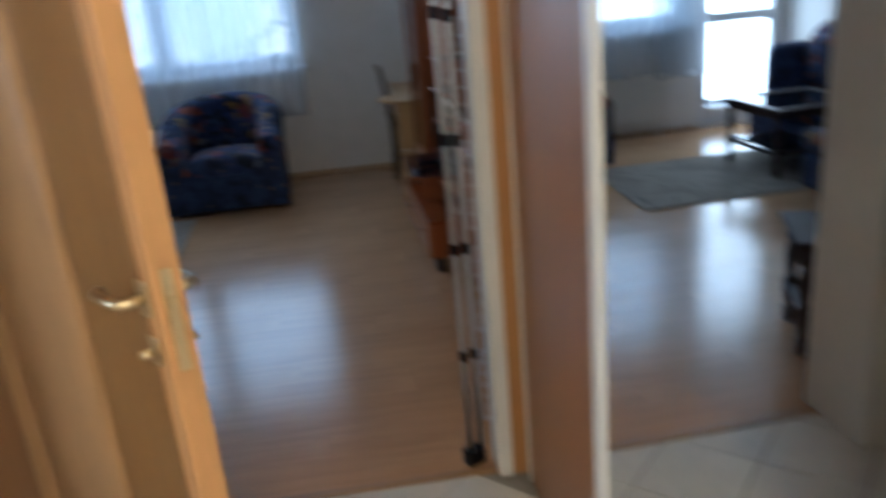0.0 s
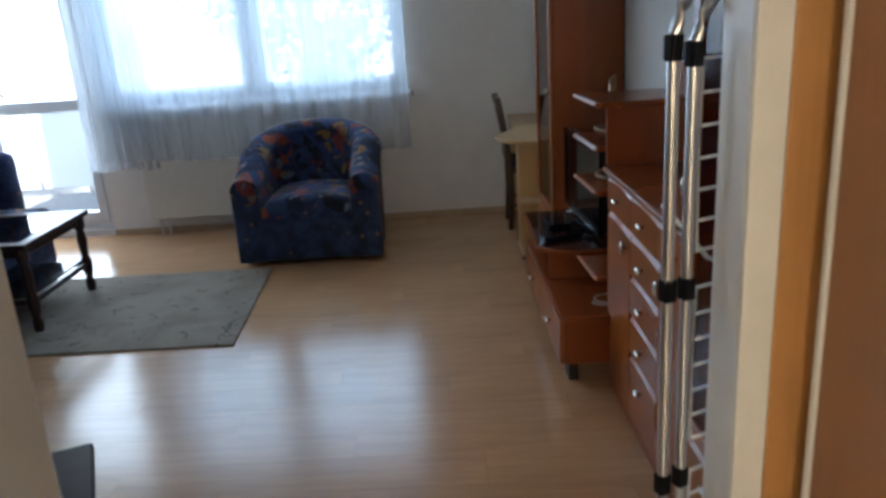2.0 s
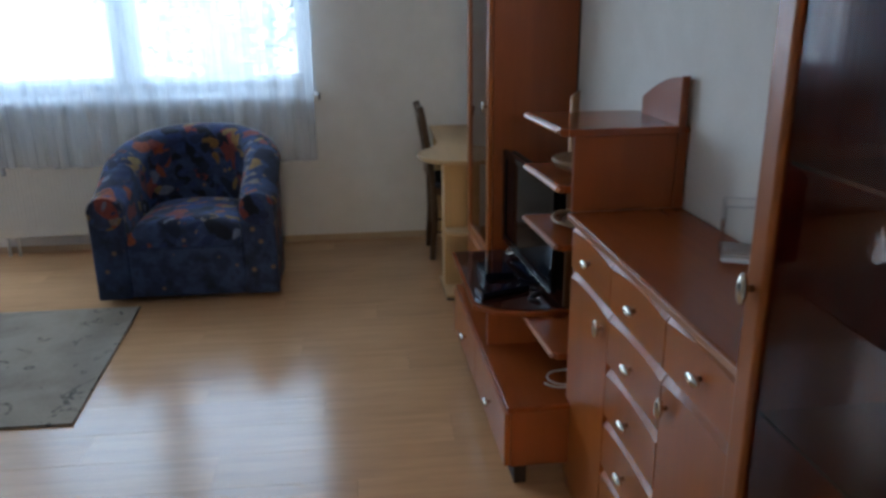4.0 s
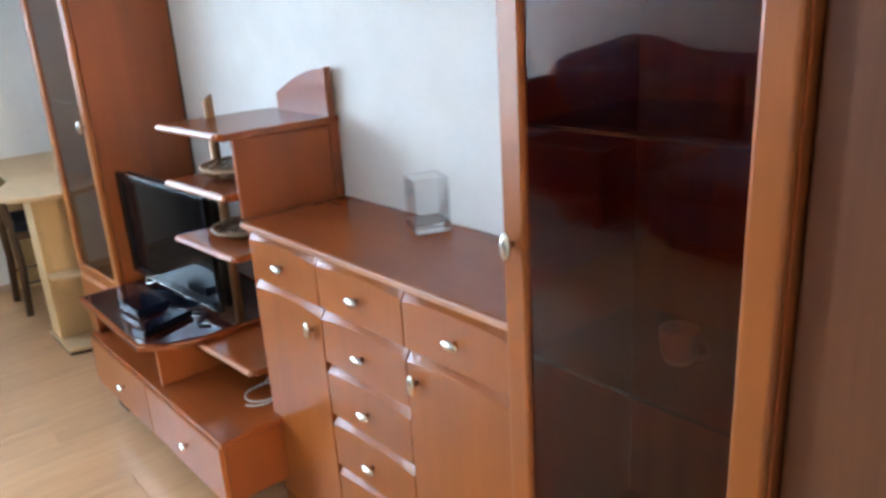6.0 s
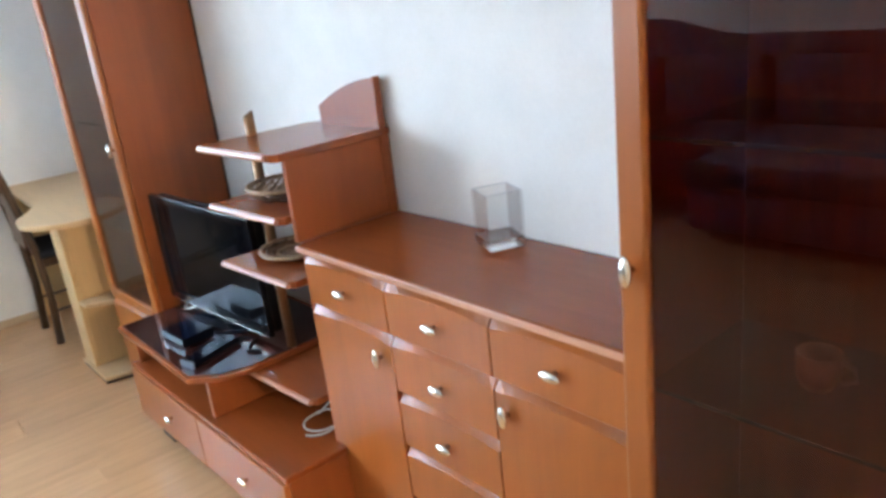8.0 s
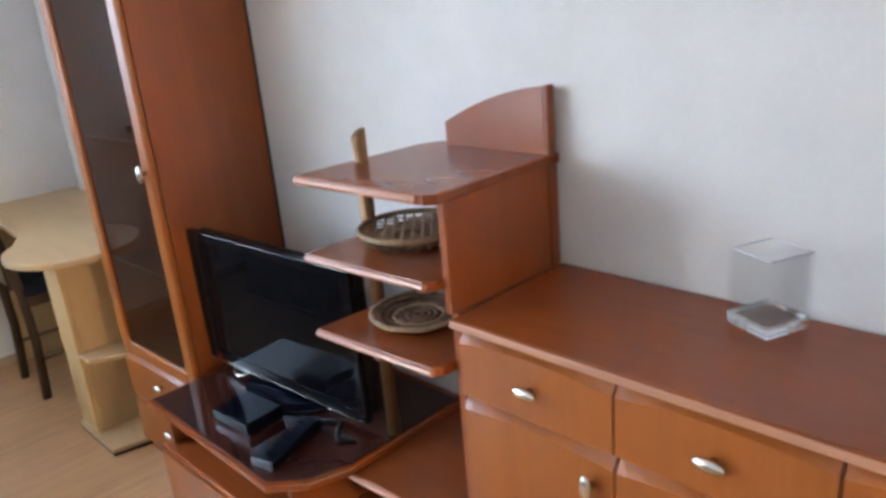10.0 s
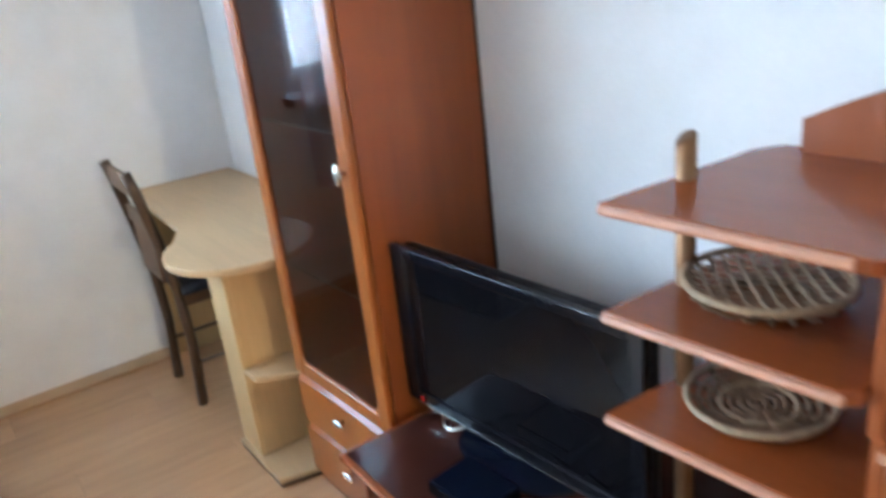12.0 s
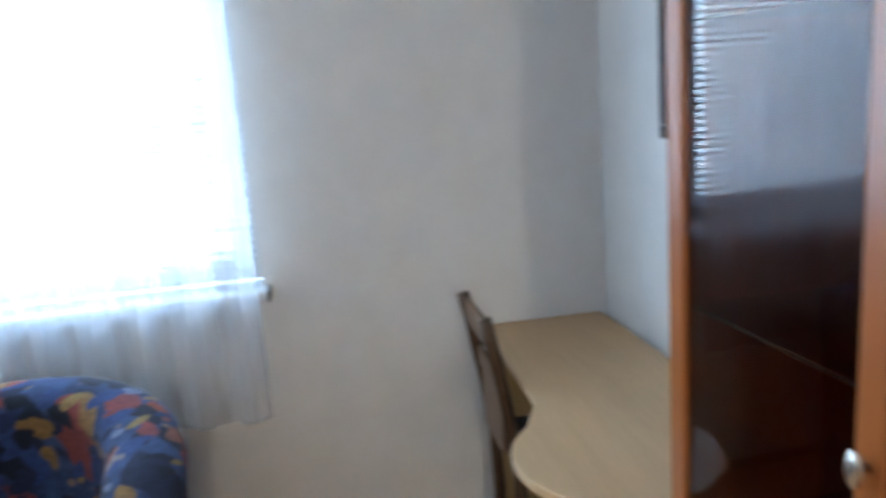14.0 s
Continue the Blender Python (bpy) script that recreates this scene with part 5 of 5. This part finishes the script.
def armchair():
    """Tub armchair: a U-shaped upholstered shell whose rim rises from the arms to the back."""
    x0, x1, yf, yb = 1.156, 2.069, 6.325, 7.13
    t = thing("armchair", ((x0 + x1) / 2, 6.7, 0), "blue patterned upholstered tub armchair", "armchair")
    cx, rx = (x0 + x1) / 2, (x1 - x0) / 2
    ys = yf + 0.36

    def plan(u, inset):
        """From the front of one arm round the back to the other; u 0..1."""
        r = rx - inset
        straight = ys - yf
        ry = (yb - ys) - inset
        if u < 0.25:
            return cx - r, yf + straight * (u / 0.25)
        if u > 0.75:
            return cx + r, yf + straight * ((1 - u) / 0.25)
        a = math.pi * (1 - (u - 0.25) / 0.5)
        k = 0.86
        c, s = math.cos(a), math.sin(a)
        return cx + r * math.copysign(abs(c) ** k, c), ys + ry * abs(s) ** k

    def rim(u):
        s = math.sin(math.pi * min(1, max(0, u)))
        return 0.57 + 0.255 * s ** 1.5

    th = 0.17

    def shell(u, v):
        z = rim(u)
        if v < 0.3:
            ins, h = 0.012 * (1 - v / 0.3), 0.03 + (z - 0.11) * (v / 0.3)
        elif v < 0.72:
            a = (v - 0.3) / 0.42 * math.pi
            ins, h = th / 2 - (th / 2 + 0.012) * math.cos(a), z - 0.08 + 0.085 * math.sin(a)
        else:
            ins, h = th + 0.02 * (v - 0.72), z - 0.08 - (z - 0.08 - 0.30) * ((v - 0.72) / 0.28)
        x, y = plan(u, ins)
        if u in (0.0, 1.0):
            y = yf
        return (x, y, h)
    bm = grid_surface(64, 24, shell)
    bmesh.ops.holes_fill(bm, edges=[e for e in bm.edges if e.is_boundary and all(abs(v.co.y - yf) < 1e-4 for v in e.verts)], sides=0)
    bmesh.ops.recalc_face_normals(bm, faces=list(bm.faces))
    body = part("shell", bm, PRINT, t, "printed upholstery over arms and back", True)
    part("front_apron", box(x0 + 0.02, x1 - 0.02, yf - 0.012, yf + 0.3, 0.03, 0.31, 0.018, 3), CLOTH, t, "plain blue lower front")
    for s, xa in ((1, x0), (-1, x1)):
        out = bmesh.new()
        lo, hi = (xa - 0.004, xa + 0.17) if s > 0 else (xa - 0.17, xa + 0.004)
        box(lo, hi, yf - 0.022, yf + 0.02, 0.03, 0.50, 0.012, 3, bm=out)
        part("arm_front", out, CLOTH, t, "plain blue arm front")
        part("arm_scroll", lathe([(0.082, 0.0), (0.088, 0.012), (0.088, 0.03), (0.08, 0.045)], ((lo + hi) / 2, yf - 0.028, 0.49), "y", 24), PRINT, t, "rounded printed arm end", True)
    sx0, sx1 = x0 + th + 0.005, x1 - th - 0.005

    def seat(u, v):
        x = sx0 + (sx1 - sx0) * u
        y = yf - 0.03 + 0.58 * v
        d = (1 - (2 * u - 1) ** 6) * (1 - (2 * v - 1) ** 6)
        front = math.sqrt(max(0, 1 - (1 - min(1, v / 0.12)) ** 2))
        return (x, y, 0.31 + (0.06 + 0.05 * d ** 0.5 + 0.03 * (1 - (2 * u - 1) ** 2)) * front)
    part("seat_cushion", grid_surface(24, 24, seat), PRINT, t, "domed printed seat cushion", True)
    for x in (x0 + 0.1, x1 - 0.1):
        for y in (yf + 0.1, yb - 0.15):
            part("foot", lathe([(0.02, 0), (0.024, 0.03)], (x, y, 0), "z", 12), BLACK_PLASTIC, t)


armchair()


def corner_sofa():
    t = thing("corner_sofa", (-0.4, 4.9, 0), "large dark patterned corner sofa with a wavy raised back", "sofa")
    xb = X_W + 0.03

    def back(u, v):
        y = 3.05 + 3.63 * u
        hump = 0.965 + 0.125 * math.exp(-((y - 5.92) / 0.36) ** 2)
        end = min(1, max(0, (6.68 - y) / 0.3))
        top = 0.82 + (hump - 0.82) * math.sqrt(max(0, 1 - (1 - end) ** 2))
        a = v * math.pi
        if v < 0.25:
            return (xb + 0.24, y, 0.4 + (top - 0.5) * (v / 0.25))
        if v < 0.75:
            a = (v - 0.25) / 0.5 * math.pi
            return (xb + 0.12 + 0.12 * math.cos(a), y, top - 0.1 + 0.1 * math.sin(a))
        return (xb, y, top - 0.1 - (top - 0.15) * ((v - 0.75) / 0.25))
    bm = grid_surface(60, 17, back)
    ends = [e for e in bm.edges if e.is_boundary and (all(v.co.y < 3.06 for v in e.verts) or all(v.co.y > 6.67 for v in e.verts))]
    bmesh.ops.holes_fill(bm, edges=ends, sides=0)
    part("backrest", bm, PRINT, t, "wavy printed back", True)
    part("base", box(xb + 0.02, -0.1, 3.1, 6.49, 0.06, 0.30, 0.03, 3), CLOTH, t)
    part("base", box(-0.099, 0.42, 3.1, 5.0, 0.06, 0.30, 0.05, 3), CLOTH, t)
    for y0, y1 in ((5.02, 5.74), (5.76, 6.48)):
        part("seat_cushion", box(xb + 0.2, -0.06, y0, y1, 0.301, 0.45, 0.05, 4), PRINT, t, "", True)
    part("seat_cushion", box(xb + 0.2, 0.44, 3.3, 5.0, 0.301, 0.45, 0.06, 4), PRINT, t, "", True)
    for i, (y0, y1) in enumerate(((3.35, 4.15), (4.17, 4.97), (5.02, 5.74), (5.76, 6.48))):
        part("back_cushion", box(xb + 0.235, xb + 0.4, y0, y1, 0.451, 0.86, 0.06, 4), PRINT, t, "", True)
    part("arm", box(xb + 0.245, -0.32, 6.495, 6.675, 0.06, 0.8, 0.07, 4), CLOTH, t, "", True)
    part("arm", box(xb + 0.02, 0.40, 3.06, 3.28, 0.06, 0.62, 0.07, 4), CLOTH, t, "", True)
    for x, y in ((xb + 0.1, 3.2), (xb + 0.1, 6.5), (-0.4, 6.56), (0.32, 3.2), (0.32, 4.88)):
        part("foot", lathe([(0.025, 0), (0.03, 0.06)], (x, y, 0), "z", 12), DARK_WOOD, t)


corner_sofa()


def turned_leg(parent, x, y, h):
    k = h / 0.47
    prof = [(0.02, 0), (0.027, 0.03), (0.027, 0.07), (0.018, 0.085), (0.024, 0.11), (0.031, 0.15), (0.031, 0.2), (0.02, 0.225), (0.022, 0.25), (0.029, 0.32), (0.024, 0.37), (0.018, 0.385), (0.032, 0.4), (0.032, 0.47)]
    part("leg", lathe([(r, z * k) for r, z in prof], (x, y, 0), "z", 16), DARK_WOOD, parent, "", True)


def low_table(name, x0, x1, y0, y1, h, glass_top, label):
    t = thing(name, ((x0 + x1) / 2, (y0 + y1) / 2, 0), label, "coffee table")
    i = 0.05
    for x in (x0 + i, x1 - i):
        for y in (y0 + i, y1 - i):
            turned_leg(t, x, y, h - 0.03)
    for x in (x0 + i, x1 - i):
        part("stretcher", box(x - 0.011, x + 0.011, y0 + i + 0.026, y1 - i - 0.026, 0.16, 0.19, 0.005), DARK_WOOD, t)
        part("apron", box(x - 0.012, x + 0.012, y0 + i + 0.03, y1 - i - 0.03, h - 0.08, h - 0.031, 0.004), DARK_WOOD, t)
    for y in (y0 + i, y1 - i):
        part("stretcher", box(x0 + i + 0.026, x1 - i - 0.026, y - 0.011, y + 0.011, 0.16, 0.19, 0.005), DARK_WOOD, t)
        part("apron", box(x0 + i + 0.03, x1 - i - 0.03, y - 0.012, y + 0.012, h - 0.08, h - 0.031, 0.004), DARK_WOOD, t)
    if glass_top:
        f = 0.06
        part("top_frame", box(x0, x0 + f, y0, y1, h - 0.03, h, 0.006), DARK_WOOD, t)
        part("top_frame", box(x1 - f, x1, y0, y1, h - 0.03, h, 0.006), DARK_WOOD, t)
        part("top_frame", box(x0 + f, x1 - f, y0, y0 + f, h - 0.03, h, 0.006), DARK_WOOD, t)
        part("top_frame", box(x0 + f, x1 - f, y1 - f, y1, h - 0.03, h, 0.006), DARK_WOOD, t)
        part("glass_top", box(x0 + f - 0.004, x1 - f + 0.004, y0 + f - 0.004, y1 - f + 0.004, h - 0.012, h - 0.004, 0.001), TABLE_GLASS, t, "glossy glass inlay")
        part("lower_shelf", box(x0 + i + 0.02, x1 - i - 0.02, y0 + i + 0.02, y1 - i - 0.02, 0.191, 0.203, 0.003), BLACK_GLOSS, t, "glossy dark lower shelf")
    else:
        part("tabletop", box(x0, x1, y0, y1, h - 0.03, h, 0.008, 3), TABLE_TOP, t)
    return t


low_table("coffee_table", -0.38, 0.36, 5.36, 6.09, 0.5, True, "dark turned-leg coffee table with a glass top on the rug")
side = low_table("side_table", 1.182, 1.682, 2.922, 3.342, 0.485, False, "dark wooden side table with turned legs near the door")
side.rotation_euler.z = radians(24.7)

rug = single("rug", prism([(-0.42, 5.10), (1.43, 5.09), (1.368, 6.26), (-0.45, 6.27)], 0.001, 0.011, 0.004), RUG, "thin grey-beige rug with dark line motifs", "rug")

# ---------------------------------------------------------------- folded clothes airer


def airer():
    t = thing("clothes_airer", (2.95, 2.8, 0), "folded tall aluminium clothes airer leaning in the doorway corner", "clothes airer")
    o, d = Vector((2.857, 2.738, 0)), Vector((0.25, 0.115, 0)).normalized()
    side = Vector((-d.y, d.x, 0))
    w = 0.275

    def at(u, v, z):
        return o + d * u + side * v + Vector((0, 0, z))

    def block(u, v, z, hu, hv, hz, bev):
        bm = box(u - hu, u + hu, v - hv, v + hv, z - hz, z + hz, bev)
        for q in bm.verts:
            q.co = at(q.co.x, q.co.y, q.co.z)
        bmesh.ops.recalc_face_normals(bm, faces=list(bm.faces))
        return bm
    for k in range(2):
        u0, v, top = 0.05 * k, -0.004 + 0.016 * k, 1.53 - 0.015 * k
        arc = [at(u0 + 0.085 - 0.085 * math.cos(a), v, top - 0.1 + 0.1 * math.sin(a)) for a in [i / 8 * math.pi / 2 for i in range(9)]]
        arc2 = [at(w - 0.085 + 0.085 * math.sin(a), v, top - 0.1 + 0.1 * math.cos(a)) for a in [i / 8 * math.pi / 2 for i in range(9)]]
        part("frame_tube", tube([at(u0, v, 0.05), at(u0, v, 0.7)] + arc + arc2 + [at(w, v, 0.7), at(w, v, 0.05)], 0.0088, 10), ALU, t, "bent aluminium tube", True)
        for z in (0.4, 0.755, 1.085, 1.432):
            for u in (u0, w):
                part("joint", block(u, v, z - 0.012 * k, 0.0108, 0.0108, 0.018, 0.004), BLACK_PLASTIC, t, "black plastic joint")
    for u in (0.016, w):
        part("foot", block(u, 0.004, 0.028, 0.034, 0.024, 0.028, 0.008), BLACK_PLASTIC, t, "black plastic castor foot")
    for j, (z0, z1) in enumerate(((0.45, 0.73), (0.79, 1.06), (1.12, 1.41), (0.12, 0.37))):
        v = 0.03 + 0.002 * j
        part("wire_shelf", tube([at(0.085, v, z0), at(0.085, v, z1), at(w - 0.03, v, z1), at(w - 0.03, v, z0)], 0.0045, 6, True), WIRE_WHITE, t, "folded wire drying shelf", True)
        for i in range(1, 6):
            z = z0 + (z1 - z0) * i / 6
            part("rung", tube([at(0.087, v, z), at(w - 0.032, v, z)], 0.0025, 6), WIRE_WHITE, t, "", True)
    part("brace", tube([at(0.03, 0.045, 1.2), at(0.12, 0.045, 1.1), at(0.2, 0.045, 1.06)], 0.004, 6), ALU, t, "", True)


airer()


def pendant():
    x, y, zb = 1.08, 5.32, 1.95
    t = thing("pendant_lamp", (x, y, CEIL), "lit warm pendant lamp hanging over the room", "pendant lamp")
    part("ceiling_rose", lathe([(0.05, CEIL - 0.03), (0.055, CEIL - 0.001)], (x, y, 0), "z", 20), BRASS, t)
    part("cord", tube([(x, y, zb + 0.16), (x, y, CEIL - 0.03)], 0.004, 6), BRASS, t)
    part("shade", lathe([(0.16, zb), (0.13, zb + 0.09), (0.05, zb + 0.16), (0.047, zb + 0.158), (0.127, zb + 0.088), (0.157, zb)], (x, y, 0), "z", 28), plain("amber_glass_shade", (0.3, 0.17, 0.07), 0.3), t, "amber glass shade", True)
    m, n, l, p = material("warm_bulb_glass")
    p.inputs["Base Color"].default_value = (1, 0.9, 0.7, 1)
    p.inputs["Emission Color"].default_value = (1.0, 0.72, 0.32, 1)
    p.inputs["Emission Strength"].default_value = 70.0
    part("bulb", lathe([(0.006, zb + 0.0), (0.03, zb + 0.02), (0.034, zb + 0.045), (0.02, zb + 0.085), (0.013, zb + 0.12)], (x, y, 0), "z", 16), m, t, "glowing warm bulb", True)


pendant()


# added out of view: a globe in place of the light from the hall's south end
def hall_fill():
    x, y, zb = 2.55, -0.4, 1.86
    t = thing("hall_fill_globe", (x, y, CEIL), "unseen glowing globe added for the light from the hall", "pendant lamp")
    part("ceiling_rose", lathe([(0.05, CEIL - 0.03), (0.055, CEIL - 0.001)], (x, y, 0), "z", 20), BRASS, t)
    part("rod", tube([(x, y, zb + 0.2), (x, y, CEIL - 0.03)], 0.006, 8), BRASS, t, "", True)
    m, n, l, p = material("warm_opal_glass")
    p.inputs["Base Color"].default_value = (0.9, 0.85, 0.75, 1)
    p.inputs["Emission Color"].default_value = (1.0, 0.78, 0.5, 1)
    p.inputs["Emission Strength"].default_value = HALL_GLOW
    part("opal_globe", lathe([(0.02, zb), (0.07, zb + 0.025), (0.1, zb + 0.085), (0.085, zb + 0.15), (0.04, zb + 0.2)], (x, y, 0), "z", 28), m, t, "added glowing globe", True)


hall_fill()

single("skirting_east", box(X_E - 0.014, X_E - 0.001, 6.15, Y_N + 0.02, 0.0, 0.042, 0.004), SKIRTING, "low oak-coloured skirting strip", "baseboard", kind="structure")

# the east wall and all that stands against it run a little off square
PIVOT = Matrix.Translation((3.45, 4.53, 0))
OFF_SQUARE = PIVOT @ pose(0, 0, 0, 0, 0, 1.3) @ PIVOT.inverted()
EAST = ("sideboard", "corner_shelf", "display_cabinet", "cupboard", "cup", "drinking_glass", "tv_bench", "television", "receiver_box", "router_box",
        "power_cable", "cable", "wall_socket", "wicker_basket", "wicker_tray", "glass_vase", "picture", "wall_east", "skirting_east")
for ob in list(scene.objects):
    if ob.parent is None and ob.name.split(".")[0] in EAST:
        ob.matrix_basis = OFF_SQUARE @ ob.matrix_basis

# ---------------------------------------------------------------- floor pieces


def planks():
    w, length, k = 0.192, 1.285, 0
    meshes = {}
    y = 2.705
    row = 0
    while y < Y_N - 0.001:
        y1 = min(y + w, Y_N - 0.002)
        x = X_W - (row * 0.47) % length
        while x < X_E:
            a, b = max(x, X_W + 0.002), min(x + length, X_E - 0.002)
            if b - a > 0.01:
                key = (round(b - a, 3), round(y1 - y, 3))
                if key not in meshes:
                    bm = box(-(b - a) / 2 + 0.0004, (b - a) / 2 - 0.0004, -(y1 - y) / 2 + 0.0004, (y1 - y) / 2 - 0.0004, -0.006, 0.0, 0.0)
                    meshes[key] = finish("plank", bm, LAMINATE)
                ob = new("plank", meshes[key])
                ob.parent = floor
                ob.location = ((a + b) / 2, (y + y1) / 2, 0.0)
            x += length
        y += w
        row += 1


def tiles():
    s, g = 0.30, 0.003
    d = s * math.sqrt(0.5)
    bm = bmesh.new()
    h = d - g
    low = [bm.verts.new(q) for q in ((h, 0, -0.004), (0, h, -0.004), (-h, 0, -0.004), (0, -h, -0.004))]
    top = [bm.verts.new(q) for q in ((h - 0.001, 0, 0.0), (0, h - 0.001, 0.0), (-h + 0.001, 0, 0.0), (0, -h + 0.001, 0.0))]
    bm.faces.new(top)
    for i in range(4):
        bm.faces.new((low[i], low[(i + 1) % 4], top[(i + 1) % 4], top[i]))
    whole = finish("tile", bm, TILE)
    i = 0
    y = 2.66 - 0.17
    ys = []
    while y > 0.2:
        ys.append(y)
        y -= d
    for r, y in enumerate(ys):
        x = HALL_W + 0.1 + (d if r % 2 else 0)
        while x < 2.95:
            ob = new("tile", whole)
            ob.parent = hall_floor
            ob.location = (x, y, 0)
            x += 2 * d
    # half tiles along the threshold
    bm = bmesh.new()
    tri = [(h, 0), (0, -h), (-h, 0)]
    tv = [bm.verts.new((a, b, 0.0)) for a, b in tri]
    bm.faces.new(tv[::-1])
    lv = [bm.verts.new((a, b, -0.004)) for a, b in tri]
    for q in range(3):
        bm.faces.new((tv[q], tv[(q + 1) % 3], lv[(q + 1) % 3], lv[q]))
    bmesh.ops.recalc_face_normals(bm, faces=list(bm.faces))
    half = finish("tile", bm, TILE)
    x = HALL_W + 0.1 + d
    while x < 2.95:
        ob = new("tile", half)
        ob.parent = hall_floor
        ob.location = (x, ys[0] + d, 0)
        x += 2 * d


planks()
tiles()
